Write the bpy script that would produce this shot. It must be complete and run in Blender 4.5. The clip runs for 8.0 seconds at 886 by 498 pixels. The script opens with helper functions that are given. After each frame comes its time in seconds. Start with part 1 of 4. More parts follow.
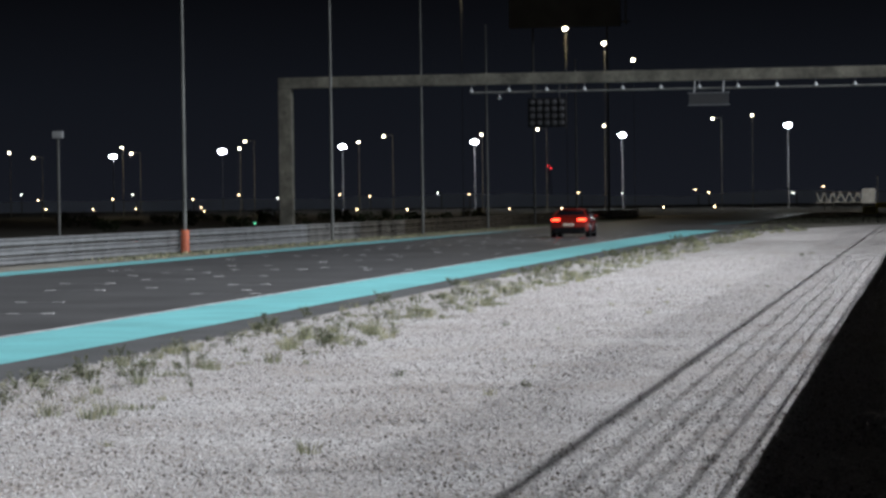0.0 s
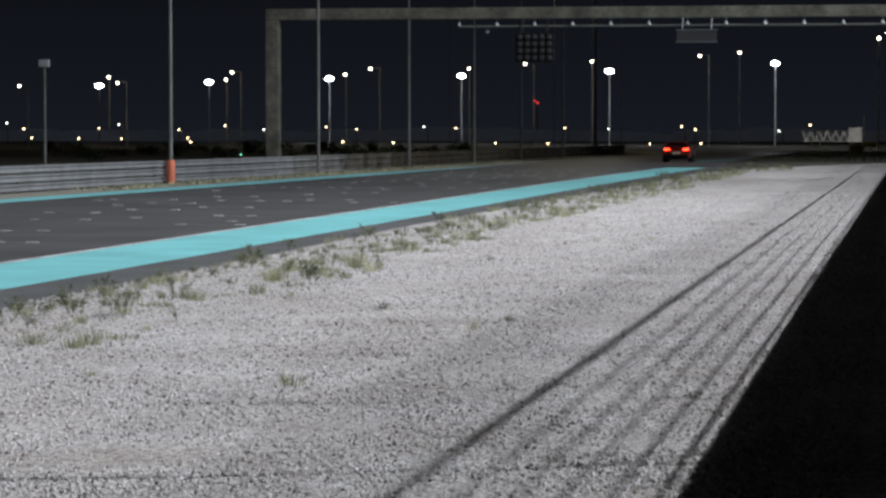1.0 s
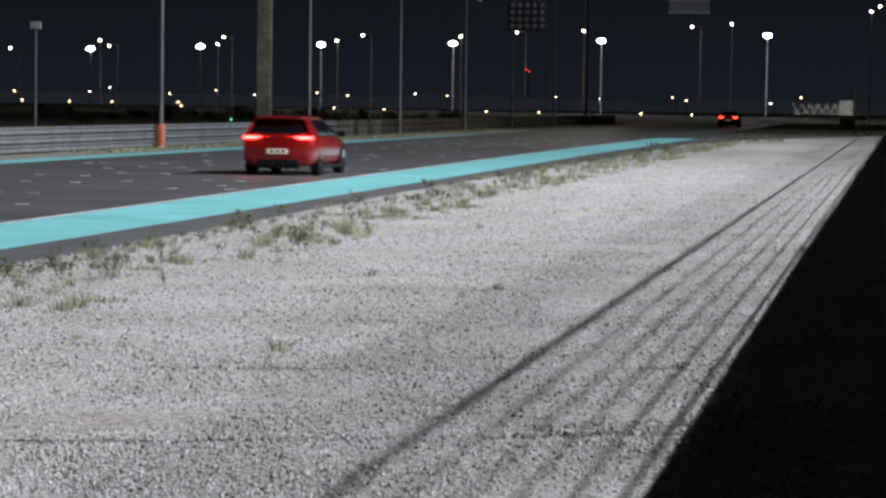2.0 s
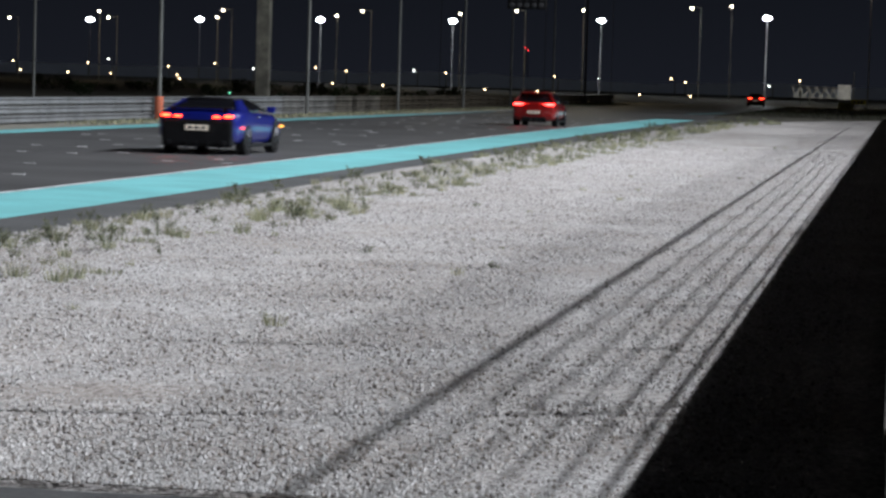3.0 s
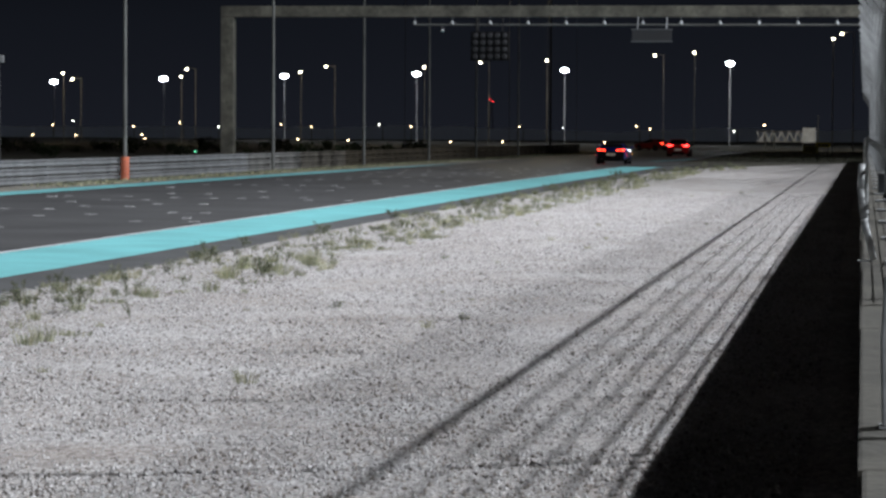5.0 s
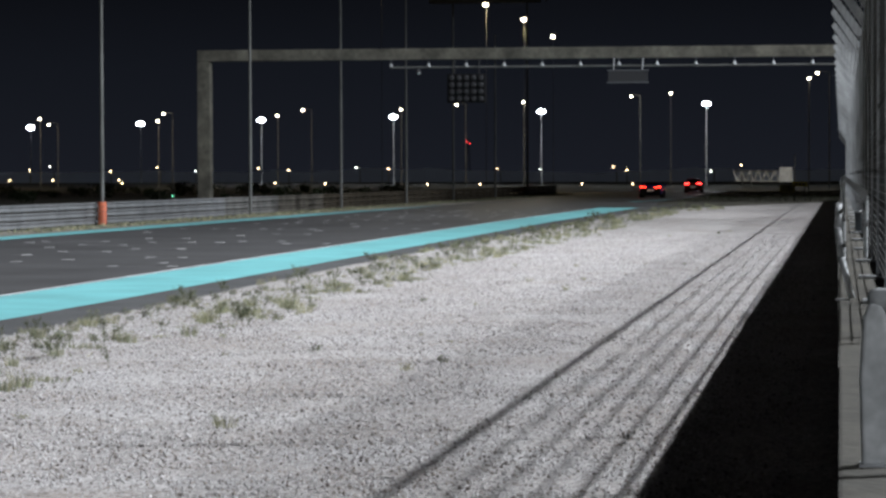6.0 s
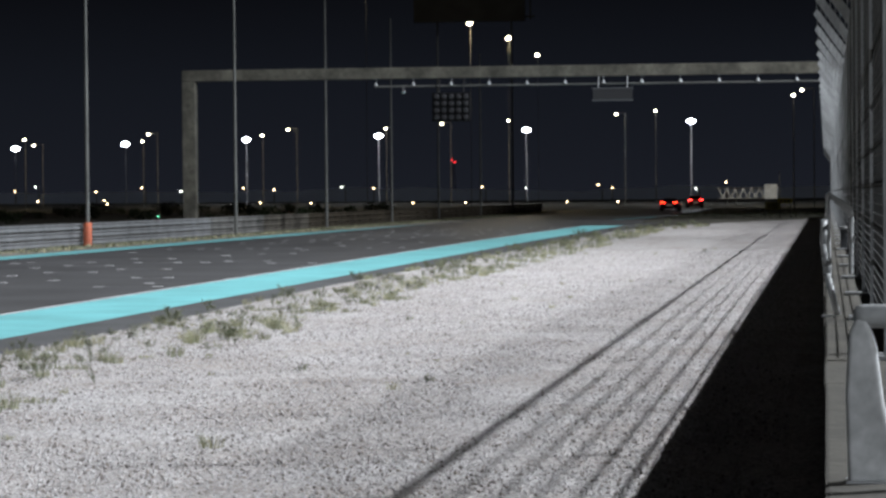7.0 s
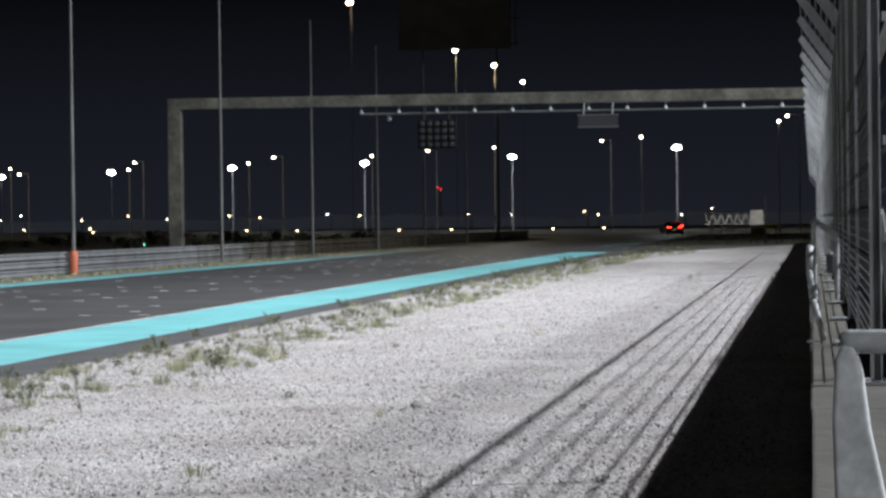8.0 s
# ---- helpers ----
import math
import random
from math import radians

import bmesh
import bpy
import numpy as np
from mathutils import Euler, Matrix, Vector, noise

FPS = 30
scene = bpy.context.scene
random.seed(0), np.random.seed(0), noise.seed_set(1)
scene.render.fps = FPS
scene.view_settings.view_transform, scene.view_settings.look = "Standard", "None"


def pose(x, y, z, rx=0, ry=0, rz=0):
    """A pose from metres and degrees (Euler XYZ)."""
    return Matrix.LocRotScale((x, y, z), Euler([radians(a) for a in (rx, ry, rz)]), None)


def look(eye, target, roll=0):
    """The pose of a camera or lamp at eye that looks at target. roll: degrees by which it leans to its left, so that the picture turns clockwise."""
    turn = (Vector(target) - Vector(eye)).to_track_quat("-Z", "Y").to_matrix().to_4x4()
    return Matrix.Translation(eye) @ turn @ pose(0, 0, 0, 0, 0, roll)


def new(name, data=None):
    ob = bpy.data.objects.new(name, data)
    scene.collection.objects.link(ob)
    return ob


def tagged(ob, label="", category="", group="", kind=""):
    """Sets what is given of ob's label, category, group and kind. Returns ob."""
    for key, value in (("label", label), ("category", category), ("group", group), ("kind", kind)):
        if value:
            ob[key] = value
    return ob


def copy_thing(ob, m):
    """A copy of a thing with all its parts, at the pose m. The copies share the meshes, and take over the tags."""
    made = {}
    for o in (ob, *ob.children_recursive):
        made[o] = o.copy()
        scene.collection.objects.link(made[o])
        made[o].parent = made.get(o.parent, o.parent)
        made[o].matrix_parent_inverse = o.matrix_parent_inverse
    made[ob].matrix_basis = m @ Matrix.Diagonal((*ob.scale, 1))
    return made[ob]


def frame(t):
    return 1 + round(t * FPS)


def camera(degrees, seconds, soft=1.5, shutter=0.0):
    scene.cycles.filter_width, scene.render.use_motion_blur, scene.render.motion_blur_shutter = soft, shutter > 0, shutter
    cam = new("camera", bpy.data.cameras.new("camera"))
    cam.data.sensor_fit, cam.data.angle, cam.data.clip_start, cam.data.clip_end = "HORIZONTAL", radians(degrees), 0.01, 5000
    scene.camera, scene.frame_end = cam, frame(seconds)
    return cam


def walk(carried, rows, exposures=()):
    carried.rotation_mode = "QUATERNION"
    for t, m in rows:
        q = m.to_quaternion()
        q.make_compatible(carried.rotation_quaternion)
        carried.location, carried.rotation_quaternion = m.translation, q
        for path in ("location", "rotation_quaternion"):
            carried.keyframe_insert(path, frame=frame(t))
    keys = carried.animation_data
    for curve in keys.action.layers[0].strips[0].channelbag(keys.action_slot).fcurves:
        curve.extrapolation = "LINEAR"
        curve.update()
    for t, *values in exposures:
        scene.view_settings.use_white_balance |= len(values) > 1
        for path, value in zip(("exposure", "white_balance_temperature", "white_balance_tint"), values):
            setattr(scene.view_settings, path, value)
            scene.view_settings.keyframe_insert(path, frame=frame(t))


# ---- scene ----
cam = camera(18.2, 8.0, soft=2.7, shutter=0.2)
EYE = 1.85
ROWS = [
    (0.0, 89.007, 0.731, 9.880), (0.1, 88.646, 0.645, 9.876), (0.2, 88.140, 0.547, 9.921), (0.3, 87.853, 0.477, 9.918),
    (0.4, 87.346, 0.378, 9.898), (0.5, 87.083, 0.282, 9.893), (0.6, 86.892, 0.222, 9.862), (0.7, 86.806, 0.150, 9.802),
    (0.8, 87.476, 0.093, 9.705), (0.9, 87.710, 0.053, 9.635), (1.0, 87.634, -0.021, 9.598), (1.1, 87.532, -0.081, 9.580),
    (1.2, 87.446, -0.159, 9.535), (1.3, 87.362, -0.207, 9.512), (1.4, 87.219, -0.285, 9.495), (1.5, 87.141, -0.354, 9.477),
    (1.6, 87.053, -0.452, 9.468), (1.7, 87.055, -0.542, 9.447), (2.8, 86.535, -1.605, 9.425), (3.0, 86.495, -1.790, 9.384),
    (3.5, 86.350, -1.886, 9.298), (4.0, 86.460, -1.292, 9.221), (4.5, 86.977, -0.727, 8.949), (6.0, 88.477, 0.144, 8.194),
    (6.5, 88.657, 0.308, 8.014), (7.0, 88.864, 0.455, 7.891), (7.5, 89.043, 0.652, 7.674), (8.0, 89.424, 0.677, 7.602),
]
LEVELS = [(0.0, -0.1), (1.0, -0.08), (1.6, 0.04), (3.5, 0.0), (4.7, 0.03), (6.0, 0.14), (7.0, 0.22), (8.0, 0.34)]
walk(cam, [(t, pose(0, 0, EYE, rx, ry, rz)) for t, rx, ry, rz in ROWS], LEVELS)

# ---- night sky and floodlights ----
world = bpy.data.worlds.new("night_sky")
scene.world = world
world.use_nodes = True
wn, wl = world.node_tree.nodes, world.node_tree.links
bg = wn["Background"]
tc = wn.new("ShaderNodeTexCoord")
sep = wn.new("ShaderNodeSeparateXYZ")
ramp = wn.new("ShaderNodeValToRGB")
ramp.color_ramp.elements[0].position, ramp.color_ramp.elements[0].color = 0.0, (0.0088, 0.0102, 0.0150, 1)
ramp.color_ramp.elements[1].position, ramp.color_ramp.elements[1].color = 0.085, (0.0019, 0.0020, 0.0027, 1)
ramp.color_ramp.elements.new(0.04).color = (0.0060, 0.0072, 0.0106, 1)
wl.new(tc.outputs["Generated"], sep.inputs[0])
wl.new(sep.outputs["Z"], ramp.inputs[0])
wl.new(ramp.outputs[0], bg.inputs[0])
bg.inputs[1].default_value = 1.0

MAST_X, MAST_Z = 41.0, 40.0
# along the fence, share of the power, cone, aim across
MASTS = [(-45, 1.0, 110, -12), (33, 1.2, 110, -12), (66, 0.5, 110, -12), (98, 0.8, 110, -12), (136, 0.56, 46, -4), (168, 0.54, 46, -4), (200, 0.3, 60, -6)]
POWER = 202000


def flood_lamp(y, share, cone, aim):
    d = bpy.data.lights.new("floodlight", "SPOT")
    d.energy, d.color = POWER * share, (0.915, 0.965, 1.04)
    d.shadow_soft_size, d.spot_size, d.spot_blend = 0.6, radians(cone), 0.8
    ob = new("floodlight_beam", d)
    ob.matrix_world = look((MAST_X, y, MAST_Z), (aim, y, 0))
    return ob


for row in MASTS:
    flood_lamp(*row)
far = bpy.data.lights.new("corner_lamp", "SPOT")
far.energy, far.color, far.shadow_soft_size, far.spot_size, far.spot_blend = 22000, (1.0, 0.95, 0.85), 0.3, radians(80), 0.6
new("corner_lamp", far).matrix_world = look((-3.3, 331.2, 12.9), (-10, 378, 1))
# added point lights before the lamps along the far bend, lighting poles and road
for lx, ly, lz, watts, tint in ((-38.3, 228.5, 19.4, 250, (1.0, 0.82, 0.5)), (-37.9, 294.5, 19.4, 1500, (1.0, 0.82, 0.5)), (-36.9, 322.0, 19.3, 1500, (1.0, 0.82, 0.5)),
                                (-134.0, 437.0, 10.0, 1300, (1.0, 0.82, 0.5)), (-106.0, 437.0, 10.5, 1300, (1.0, 0.82, 0.5)), (-78.0, 437.0, 11.5, 1300, (1.0, 0.82, 0.5)), (-48.0, 437.0, 12.5, 1300, (1.0, 0.82, 0.5)),
                                (-22.7, 460.0, 12.6, 5500, (0.88, 0.94, 1.0)), (-56.8, 515.0, 12.6, 5500, (0.88, 0.94, 1.0)), (-92.5, 559.0, 12.6, 5500, (0.88, 0.94, 1.0)), (-128.0, 593.0, 12.6, 5500, (0.88, 0.94, 1.0))):
    d = bpy.data.lights.new("lamp_glow", "POINT")
    d.energy, d.color, d.shadow_soft_size = watts, tint, 0.3
    new("lamp_glow", d).location = (lx, ly, lz)

# ---- materials ----


def material(name, color, rough=0.7, metal=0.0, scale=0.0, amount=0.25, bump=0.0, fine=0.0, fine_amount=0.0, spec=0.5):
    """Principled surface with broad stains (scale) and fine grain (fine), in metres of the object."""
    m = bpy.data.materials.new(name)
    m.use_nodes = True
    n, l = m.node_tree.nodes, m.node_tree.links
    b = n["Principled BSDF"]
    b.inputs["Roughness"].default_value, b.inputs["Metallic"].default_value = rough, metal
    b.inputs["Specular IOR Level"].default_value = spec
    b.inputs["Base Color"].default_value = (*color, 1)
    if not scale:
        return m
    geo = n.new("ShaderNodeNewGeometry")
    t1 = n.new("ShaderNodeTexNoise")
    t1.inputs["Scale"].default_value, t1.inputs["Detail"].default_value = scale, 6
    l.new(geo.outputs["Position"], t1.inputs["Vector"])
    mix = n.new("ShaderNodeMix")
    mix.data_type = "RGBA"
    dark, light = [max(0, c * (1 - amount)) for c in color], [min(1, c * (1 + amount)) for c in color]
    mix.inputs[6].default_value, mix.inputs[7].default_value = (*dark, 1), (*light, 1)
    cr = n.new("ShaderNodeMapRange")
    cr.inputs[1].default_value, cr.inputs[2].default_value = 0.32, 0.68
    l.new(t1.outputs["Fac"], cr.inputs[0])
    l.new(cr.outputs[0], mix.inputs[0])
    last = mix.outputs[2]
    height = t1.outputs["Fac"]
    if fine:
        t2 = n.new("ShaderNodeTexNoise")
        t2.inputs["Scale"].default_value, t2.inputs["Detail"].default_value = fine, 3
        l.new(geo.outputs["Position"], t2.inputs["Vector"])
        c2 = n.new("ShaderNodeMapRange")
        c2.inputs[1].default_value, c2.inputs[2].default_value = 0.3, 0.7
        c2.inputs[3].default_value, c2.inputs[4].default_value = 1 - fine_amount, 1 + fine_amount
        l.new(t2.outputs["Fac"], c2.inputs[0])
        mul = n.new("ShaderNodeMix")
        mul.data_type, mul.blend_type = "RGBA", "MULTIPLY"
        mul.inputs[0].default_value = 1
        l.new(last, mul.inputs[6])
        l.new(c2.outputs[0], mul.inputs[7])
        last, height = mul.outputs[2], t2.outputs["Fac"]
    l.new(last, b.inputs["Base Color"])
    if bump:
        bp = n.new("ShaderNodeBump")
        bp.inputs["Strength"].default_value, bp.inputs["Distance"].default_value = bump, 0.02
        l.new(height, bp.inputs["Height"])
        l.new(bp.outputs[0], b.inputs["Normal"])
    return m


def glow(name, color, strength):
    m = bpy.data.materials.new(name)
    m.use_nodes = True
    b = m.node_tree.nodes["Principled BSDF"]
    b.inputs["Base Color"].default_value = (*[min(1, c) for c in color], 1)
    b.inputs["Emission Color"].default_value = (*color, 1)
    b.inputs["Emission Strength"].default_value = strength
    b.inputs["Roughness"].default_value = 0.3
    return m


def gravel_material():
    """Pale crushed stone: cells of differing grey with dark gaps, over broad dusty patches."""
    m = bpy.data.materials.new("gravel")
    m.use_nodes = True
    n, l = m.node_tree.nodes, m.node_tree.links
    b = n["Principled BSDF"]
    b.inputs["Roughness"].default_value, b.inputs["Specular IOR Level"].default_value = 0.9, 0.2
    geo = n.new("ShaderNodeNewGeometry")
    vor = n.new("ShaderNodeTexVoronoi")
    vor.inputs["Scale"].default_value = 33
    l.new(geo.outputs["Position"], vor.inputs["Vector"])
    hsv = n.new("ShaderNodeSeparateColor")
    l.new(vor.outputs["Color"], hsv.inputs[0])
    stone = n.new("ShaderNodeValToRGB")
    e = stone.color_ramp.elements
    e[0].position, e[0].color = 0.0, (0.22, 0.2, 0.188, 1)
    e[1].position, e[1].color = 1.0, (0.76, 0.745, 0.735, 1)
    mid = e.new(0.25)
    mid.color = (0.46, 0.44, 0.425, 1)
    l.new(hsv.outputs[0], stone.inputs[0])
    gap = n.new("ShaderNodeMapRange")
    gap.inputs[1].default_value, gap.inputs[2].default_value = 0.25, 0.75
    gap.inputs[3].default_value, gap.inputs[4].default_value = 1.0, 0.62
    l.new(vor.outputs["Distance"], gap.inputs[0])
    broad = n.new("ShaderNodeTexNoise")
    broad.inputs["Scale"].default_value, broad.inputs["Detail"].default_value = 0.55, 5
    l.new(geo.outputs["Position"], broad.inputs["Vector"])
    dust = n.new("ShaderNodeValToRGB")
    d = dust.color_ramp.elements
    d[0].position, d[0].color = 0.3, (0.76, 0.70, 0.66, 1)
    d[1].position, d[1].color = 0.66, (1.0, 0.99, 0.99, 1)
    l.new(broad.outputs["Fac"], dust.inputs[0])
    a1 = n.new("ShaderNodeMix")
    a1.data_type, a1.blend_type = "RGBA", "MULTIPLY"
    a1.inputs[0].default_value = 1
    l.new(stone.outputs[0], a1.inputs[6])
    l.new(gap.outputs[0], a1.inputs[7])
    a2 = n.new("ShaderNodeMix")
    a2.data_type, a2.blend_type = "RGBA", "MULTIPLY"
    a2.inputs[0].default_value = 1
    l.new(a1.outputs[2], a2.inputs[6])
    l.new(dust.outputs[0], a2.inputs[7])
    l.new(a2.outputs[2], b.inputs["Base Color"])
    bp = n.new("ShaderNodeBump")
    bp.inputs["Strength"].default_value, bp.inputs["Distance"].default_value = 0.45, 0.015
    bp.invert = True
    l.new(vor.outputs["Distance"], bp.inputs["Height"])
    l.new(bp.outputs[0], b.inputs["Normal"])
    return m


M_GRAVEL = gravel_material()
M_STONE = material("loose_stone", (0.5, 0.49, 0.485), 0.9, scale=0.6, amount=0.1, spec=0.15)
sn, sl = M_STONE.node_tree.nodes, M_STONE.node_tree.links
isl, srp = sn.new("ShaderNodeNewGeometry"), sn.new("ShaderNodeValToRGB")
srp.color_ramp.elements[0].position, srp.color_ramp.elements[0].color = 0.05, (0.17, 0.15, 0.14, 1)
srp.color_ramp.elements[1].position, srp.color_ramp.elements[1].color = 0.95, (0.63, 0.612, 0.605, 1)
sm = srp.color_ramp.elements.new(0.3)
sm.color = (0.49, 0.47, 0.458, 1)
sb = srp.color_ramp.elements.new(0.16)
sb.color = (0.40, 0.355, 0.32, 1)
sl.new(isl.outputs["Random Per Island"], srp.inputs[0])
sl.new(srp.outputs[0], sn["Principled BSDF"].inputs["Base Color"])
M_ASPHALT = material("asphalt", (0.078, 0.077, 0.078), 0.55, scale=0.35, amount=0.22, bump=0.08, fine=18, fine_amount=0.18, spec=0.5)
M_SHOULDER = material("shoulder_asphalt", (0.078, 0.078, 0.079), 0.75, scale=0.8, amount=0.25, bump=0.3, fine=16, fine_amount=0.2)
M_TURQ = material("turquoise_paint", (0.185, 0.51, 0.525), 0.6, scale=0.6, amount=0.13, fine=14, fine_amount=0.07, bump=0.1)
M_WHITE = material("white_road_paint", (0.72, 0.72, 0.72), 0.6, scale=2.0, amount=0.35)
M_FAINT = material("faded_road_paint", (0.15, 0.15, 0.15), 0.6, scale=2.0, amount=0.35)
M_DIRT = material("dark_earth", (0.055, 0.05, 0.035), 0.95, scale=0.25, amount=0.45, bump=0.5, fine=3, fine_amount=0.3)
M_VERGE = material("sandy_verge", (0.24, 0.225, 0.19), 0.95, scale=0.7, amount=0.4, bump=0.5, fine=9, fine_amount=0.3)
M_CONCRETE = material("wall_concrete", (0.25, 0.232, 0.195), 0.9, scale=1.2, amount=0.3, bump=0.3, fine=25, fine_amount=0.15)
# shade on the wall top is put into a darker concrete colour
M_SHADED_TOP = material("shaded_top_concrete", (0.056, 0.051, 0.04), 0.9, scale=1.6, amount=0.35, bump=0.3, fine=20, fine_amount=0.2)
M_STEEL = material("galvanised_steel", (0.36, 0.37, 0.375), 0.55, 0.25, scale=3.0, amount=0.25)
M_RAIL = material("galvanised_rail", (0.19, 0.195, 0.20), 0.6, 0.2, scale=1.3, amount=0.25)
M_WORN = material("worn_gantry_paint", (0.115, 0.109, 0.088), 0.8, scale=0.9, amount=0.5, fine=5, fine_amount=0.25)
M_POLE = material("grey_pole", (0.12, 0.122, 0.115), 0.6, 0.2, scale=0.8, amount=0.25)
M_PALE = material("pale_pole", (0.27, 0.275, 0.285), 0.6, 0.0, scale=0.5, amount=0.15)
M_DARKPOLE = material("dark_pole", (0.10, 0.105, 0.11), 0.6, 0.1, scale=0.6, amount=0.2)
M_ORANGE = material("orange_plastic", (0.5, 0.13, 0.065), 0.6, scale=2.5, amount=0.2)
# the floodlight's fall-off along the rail is put into these three colours
M_RAIL_UNLIT = material("unlit_rail", (0.05, 0.042, 0.031), 0.9, scale=1.2, amount=0.35, spec=0.1)
M_RAIL_FADING = material("fading_light_rail", (0.14, 0.138, 0.132), 0.75, 0.1, scale=1.2, amount=0.35, spec=0.3)
M_RAIL_DIM = material("dim_light_rail", (0.088, 0.08, 0.068), 0.85, 0.0, scale=1.2, amount=0.4, spec=0.2)
M_PALEPAINT = material("pale_paint", (0.42, 0.43, 0.43), 0.65, scale=4, amount=0.3, fine=30, fine_amount=0.15)
M_BOXGREY = material("blue_grey_paint", (0.13, 0.145, 0.16), 0.6, scale=3, amount=0.2)
M_OLIVE = material("olive_paint", (0.05, 0.048, 0.036), 0.7, scale=3, amount=0.3)
M_MESH = material("dull_wire", (0.075, 0.075, 0.073), 0.8, scale=3, amount=0.3, spec=0.2)
M_BLACK = material("black_plastic", (0.006, 0.006, 0.007), 0.5, scale=6, amount=0.3, spec=0.25)
M_RUBBER = material("tyre_rubber", (0.008, 0.008, 0.008), 0.85, scale=8, amount=0.3, spec=0.2)
M_RIM = material("dark_alloy", (0.05, 0.05, 0.055), 0.35, 0.8, scale=8, amount=0.2)
M_GLASS = material("dark_car_glass", (0.006, 0.006, 0.008), 0.08, scale=4, amount=0.2)
M_RED = material("red_car_paint", (0.21, 0.005, 0.005), 0.3, scale=5, amount=0.06)
M_ORED = material("orange_red_car_paint", (0.21, 0.013, 0.007), 0.3, scale=5, amount=0.06)
M_BLUE = material("blue_car_paint", (0.005, 0.010, 0.15), 0.3, scale=5, amount=0.06)
for m in (M_RED, M_ORED, M_BLUE):
    m.node_tree.nodes["Principled BSDF"].inputs["Coat Weight"].default_value = 1.0
    m.node_tree.nodes["Principled BSDF"].inputs["Coat Roughness"].default_value = 0.06
M_PLATE = material("pale_plate", (0.55, 0.52, 0.46), 0.5, scale=8, amount=0.15)
M_BARS = material("dark_bars", (0.06, 0.06, 0.06), 0.6, scale=8, amount=0.2)
M_CHROME = material("bright_metal", (0.6, 0.6, 0.62), 0.25, 0.9, scale=6, amount=0.1)
M_GRASS = material("dry_green_grass", (0.245, 0.26, 0.165), 0.85, scale=1.6, amount=0.4, spec=0.2)
M_STRAW = material("dry_straw_grass", (0.40, 0.38, 0.24), 0.9, scale=1.6, amount=0.3, spec=0.2)
M_WEED = material("dark_weed", (0.125, 0.135, 0.09), 0.85, scale=1.6, amount=0.4, spec=0.2)
M_BUSH = material("night_bush", (0.035, 0.05, 0.025), 0.9, scale=0.4, amount=0.5, spec=0.1)
M_BOARD = material("dark_board", (0.03, 0.03, 0.033), 0.7, scale=0.5, amount=0.2)
M_SCREEN = material("grey_screen", (0.1, 0.105, 0.115), 0.7, scale=0.5, amount=0.2)
M_WHITEMETAL = material("white_truss_paint", (0.6, 0.62, 0.64), 0.6, scale=1.2, amount=0.2)
M_OCHRE = material("dull_olive_yellow", (0.2, 0.17, 0.05), 0.7, scale=1.5, amount=0.25)
M_YELLOW = material("yellow_paint", (0.55, 0.42, 0.03), 0.6, scale=1.5, amount=0.2)
M_TAIL = glow("tail_lamp", (1.0, 0.035, 0.03), 13.0)
M_CORE = glow("tail_lamp_core", (1.0, 0.026, 0.022), 36.0)
M_CORE_WARM = glow("tail_lamp_core_warm", (1.0, 0.022, 0.007), 36.0)
M_TAIL_DIM = glow("tail_lamp_bar", (1.0, 0.03, 0.02), 0.7)
M_REFLECT = material("red_reflector", (0.35, 0.012, 0.012), 0.2, scale=6, amount=0.1)
M_TAIL_WARM = glow("tail_lamp_orange", (1.0, 0.045, 0.022), 7.0)
M_MARKER_A = glow("amber_marker", (1.0, 0.45, 0.06), 1.6)
M_MARKER_R = glow("red_marker", (1.0, 0.06, 0.08), 2.5)
M_HEAD = glow("head_lamp", (1.0, 0.95, 0.8), 6.0)
# the plate glows itself: light on it is put in as emission
M_PLATE_GLOW = glow("glowing_plate", (0.8, 0.7, 0.6), 0.16)
M_L_COLD = glow("cold_flood_lens", (0.84, 0.92, 1.0), 40.0)
M_L_WARM = glow("warm_lamp_lens", (1.0, 0.90, 0.68), 16.0)
M_L_AMBER = glow("amber_lamp_lens", (1.0, 0.72, 0.42), 13.0)
M_L_WHITE = glow("white_lamp_lens", (0.95, 1.0, 0.92), 10.0)
M_L_RED = glow("red_beacon_lens", (1.0, 0.04, 0.05), 4.0)
M_L_GREEN = glow("green_lens", (0.2, 1.0, 0.55), 3.0)

# ---- mesh helpers ----


def mesh_object(name, bm, mat, smooth=False):
    me = bpy.data.meshes.new(name)
    bmesh.ops.recalc_face_normals(bm, faces=bm.faces)
    bm.to_mesh(me)
    bm.free()
    if mat:
        me.materials.append(mat)
    if smooth:
        for p in me.polygons:
            p.use_smooth = True
    return new(name, me)


def part(name, bm, mat, parent, label="", smooth=False):
    ob = mesh_object(name, bm, mat, smooth)
    ob.parent = parent
    return tagged(ob, label)


def base(name, x=0, y=0, z=0, rz=0):
    ob = new(name)
    ob.empty_display_size = 0.3
    ob.matrix_basis = pose(x, y, z, 0, 0, rz)
    return ob


def box(bm, x0, x1, y0, y1, z0, z1, bevel=0.0):
    r = bmesh.ops.create_cube(bm, size=1, matrix=Matrix.Translation(((x0 + x1) / 2, (y0 + y1) / 2, (z0 + z1) / 2)) @ Matrix.Diagonal((x1 - x0, y1 - y0, z1 - z0, 1)))
    if bevel:
        edges = list({e for v in r["verts"] for e in v.link_edges})
        bmesh.ops.bevel(bm, geom=edges, offset=bevel, segments=2, affect="EDGES", profile=0.6)
    return bm


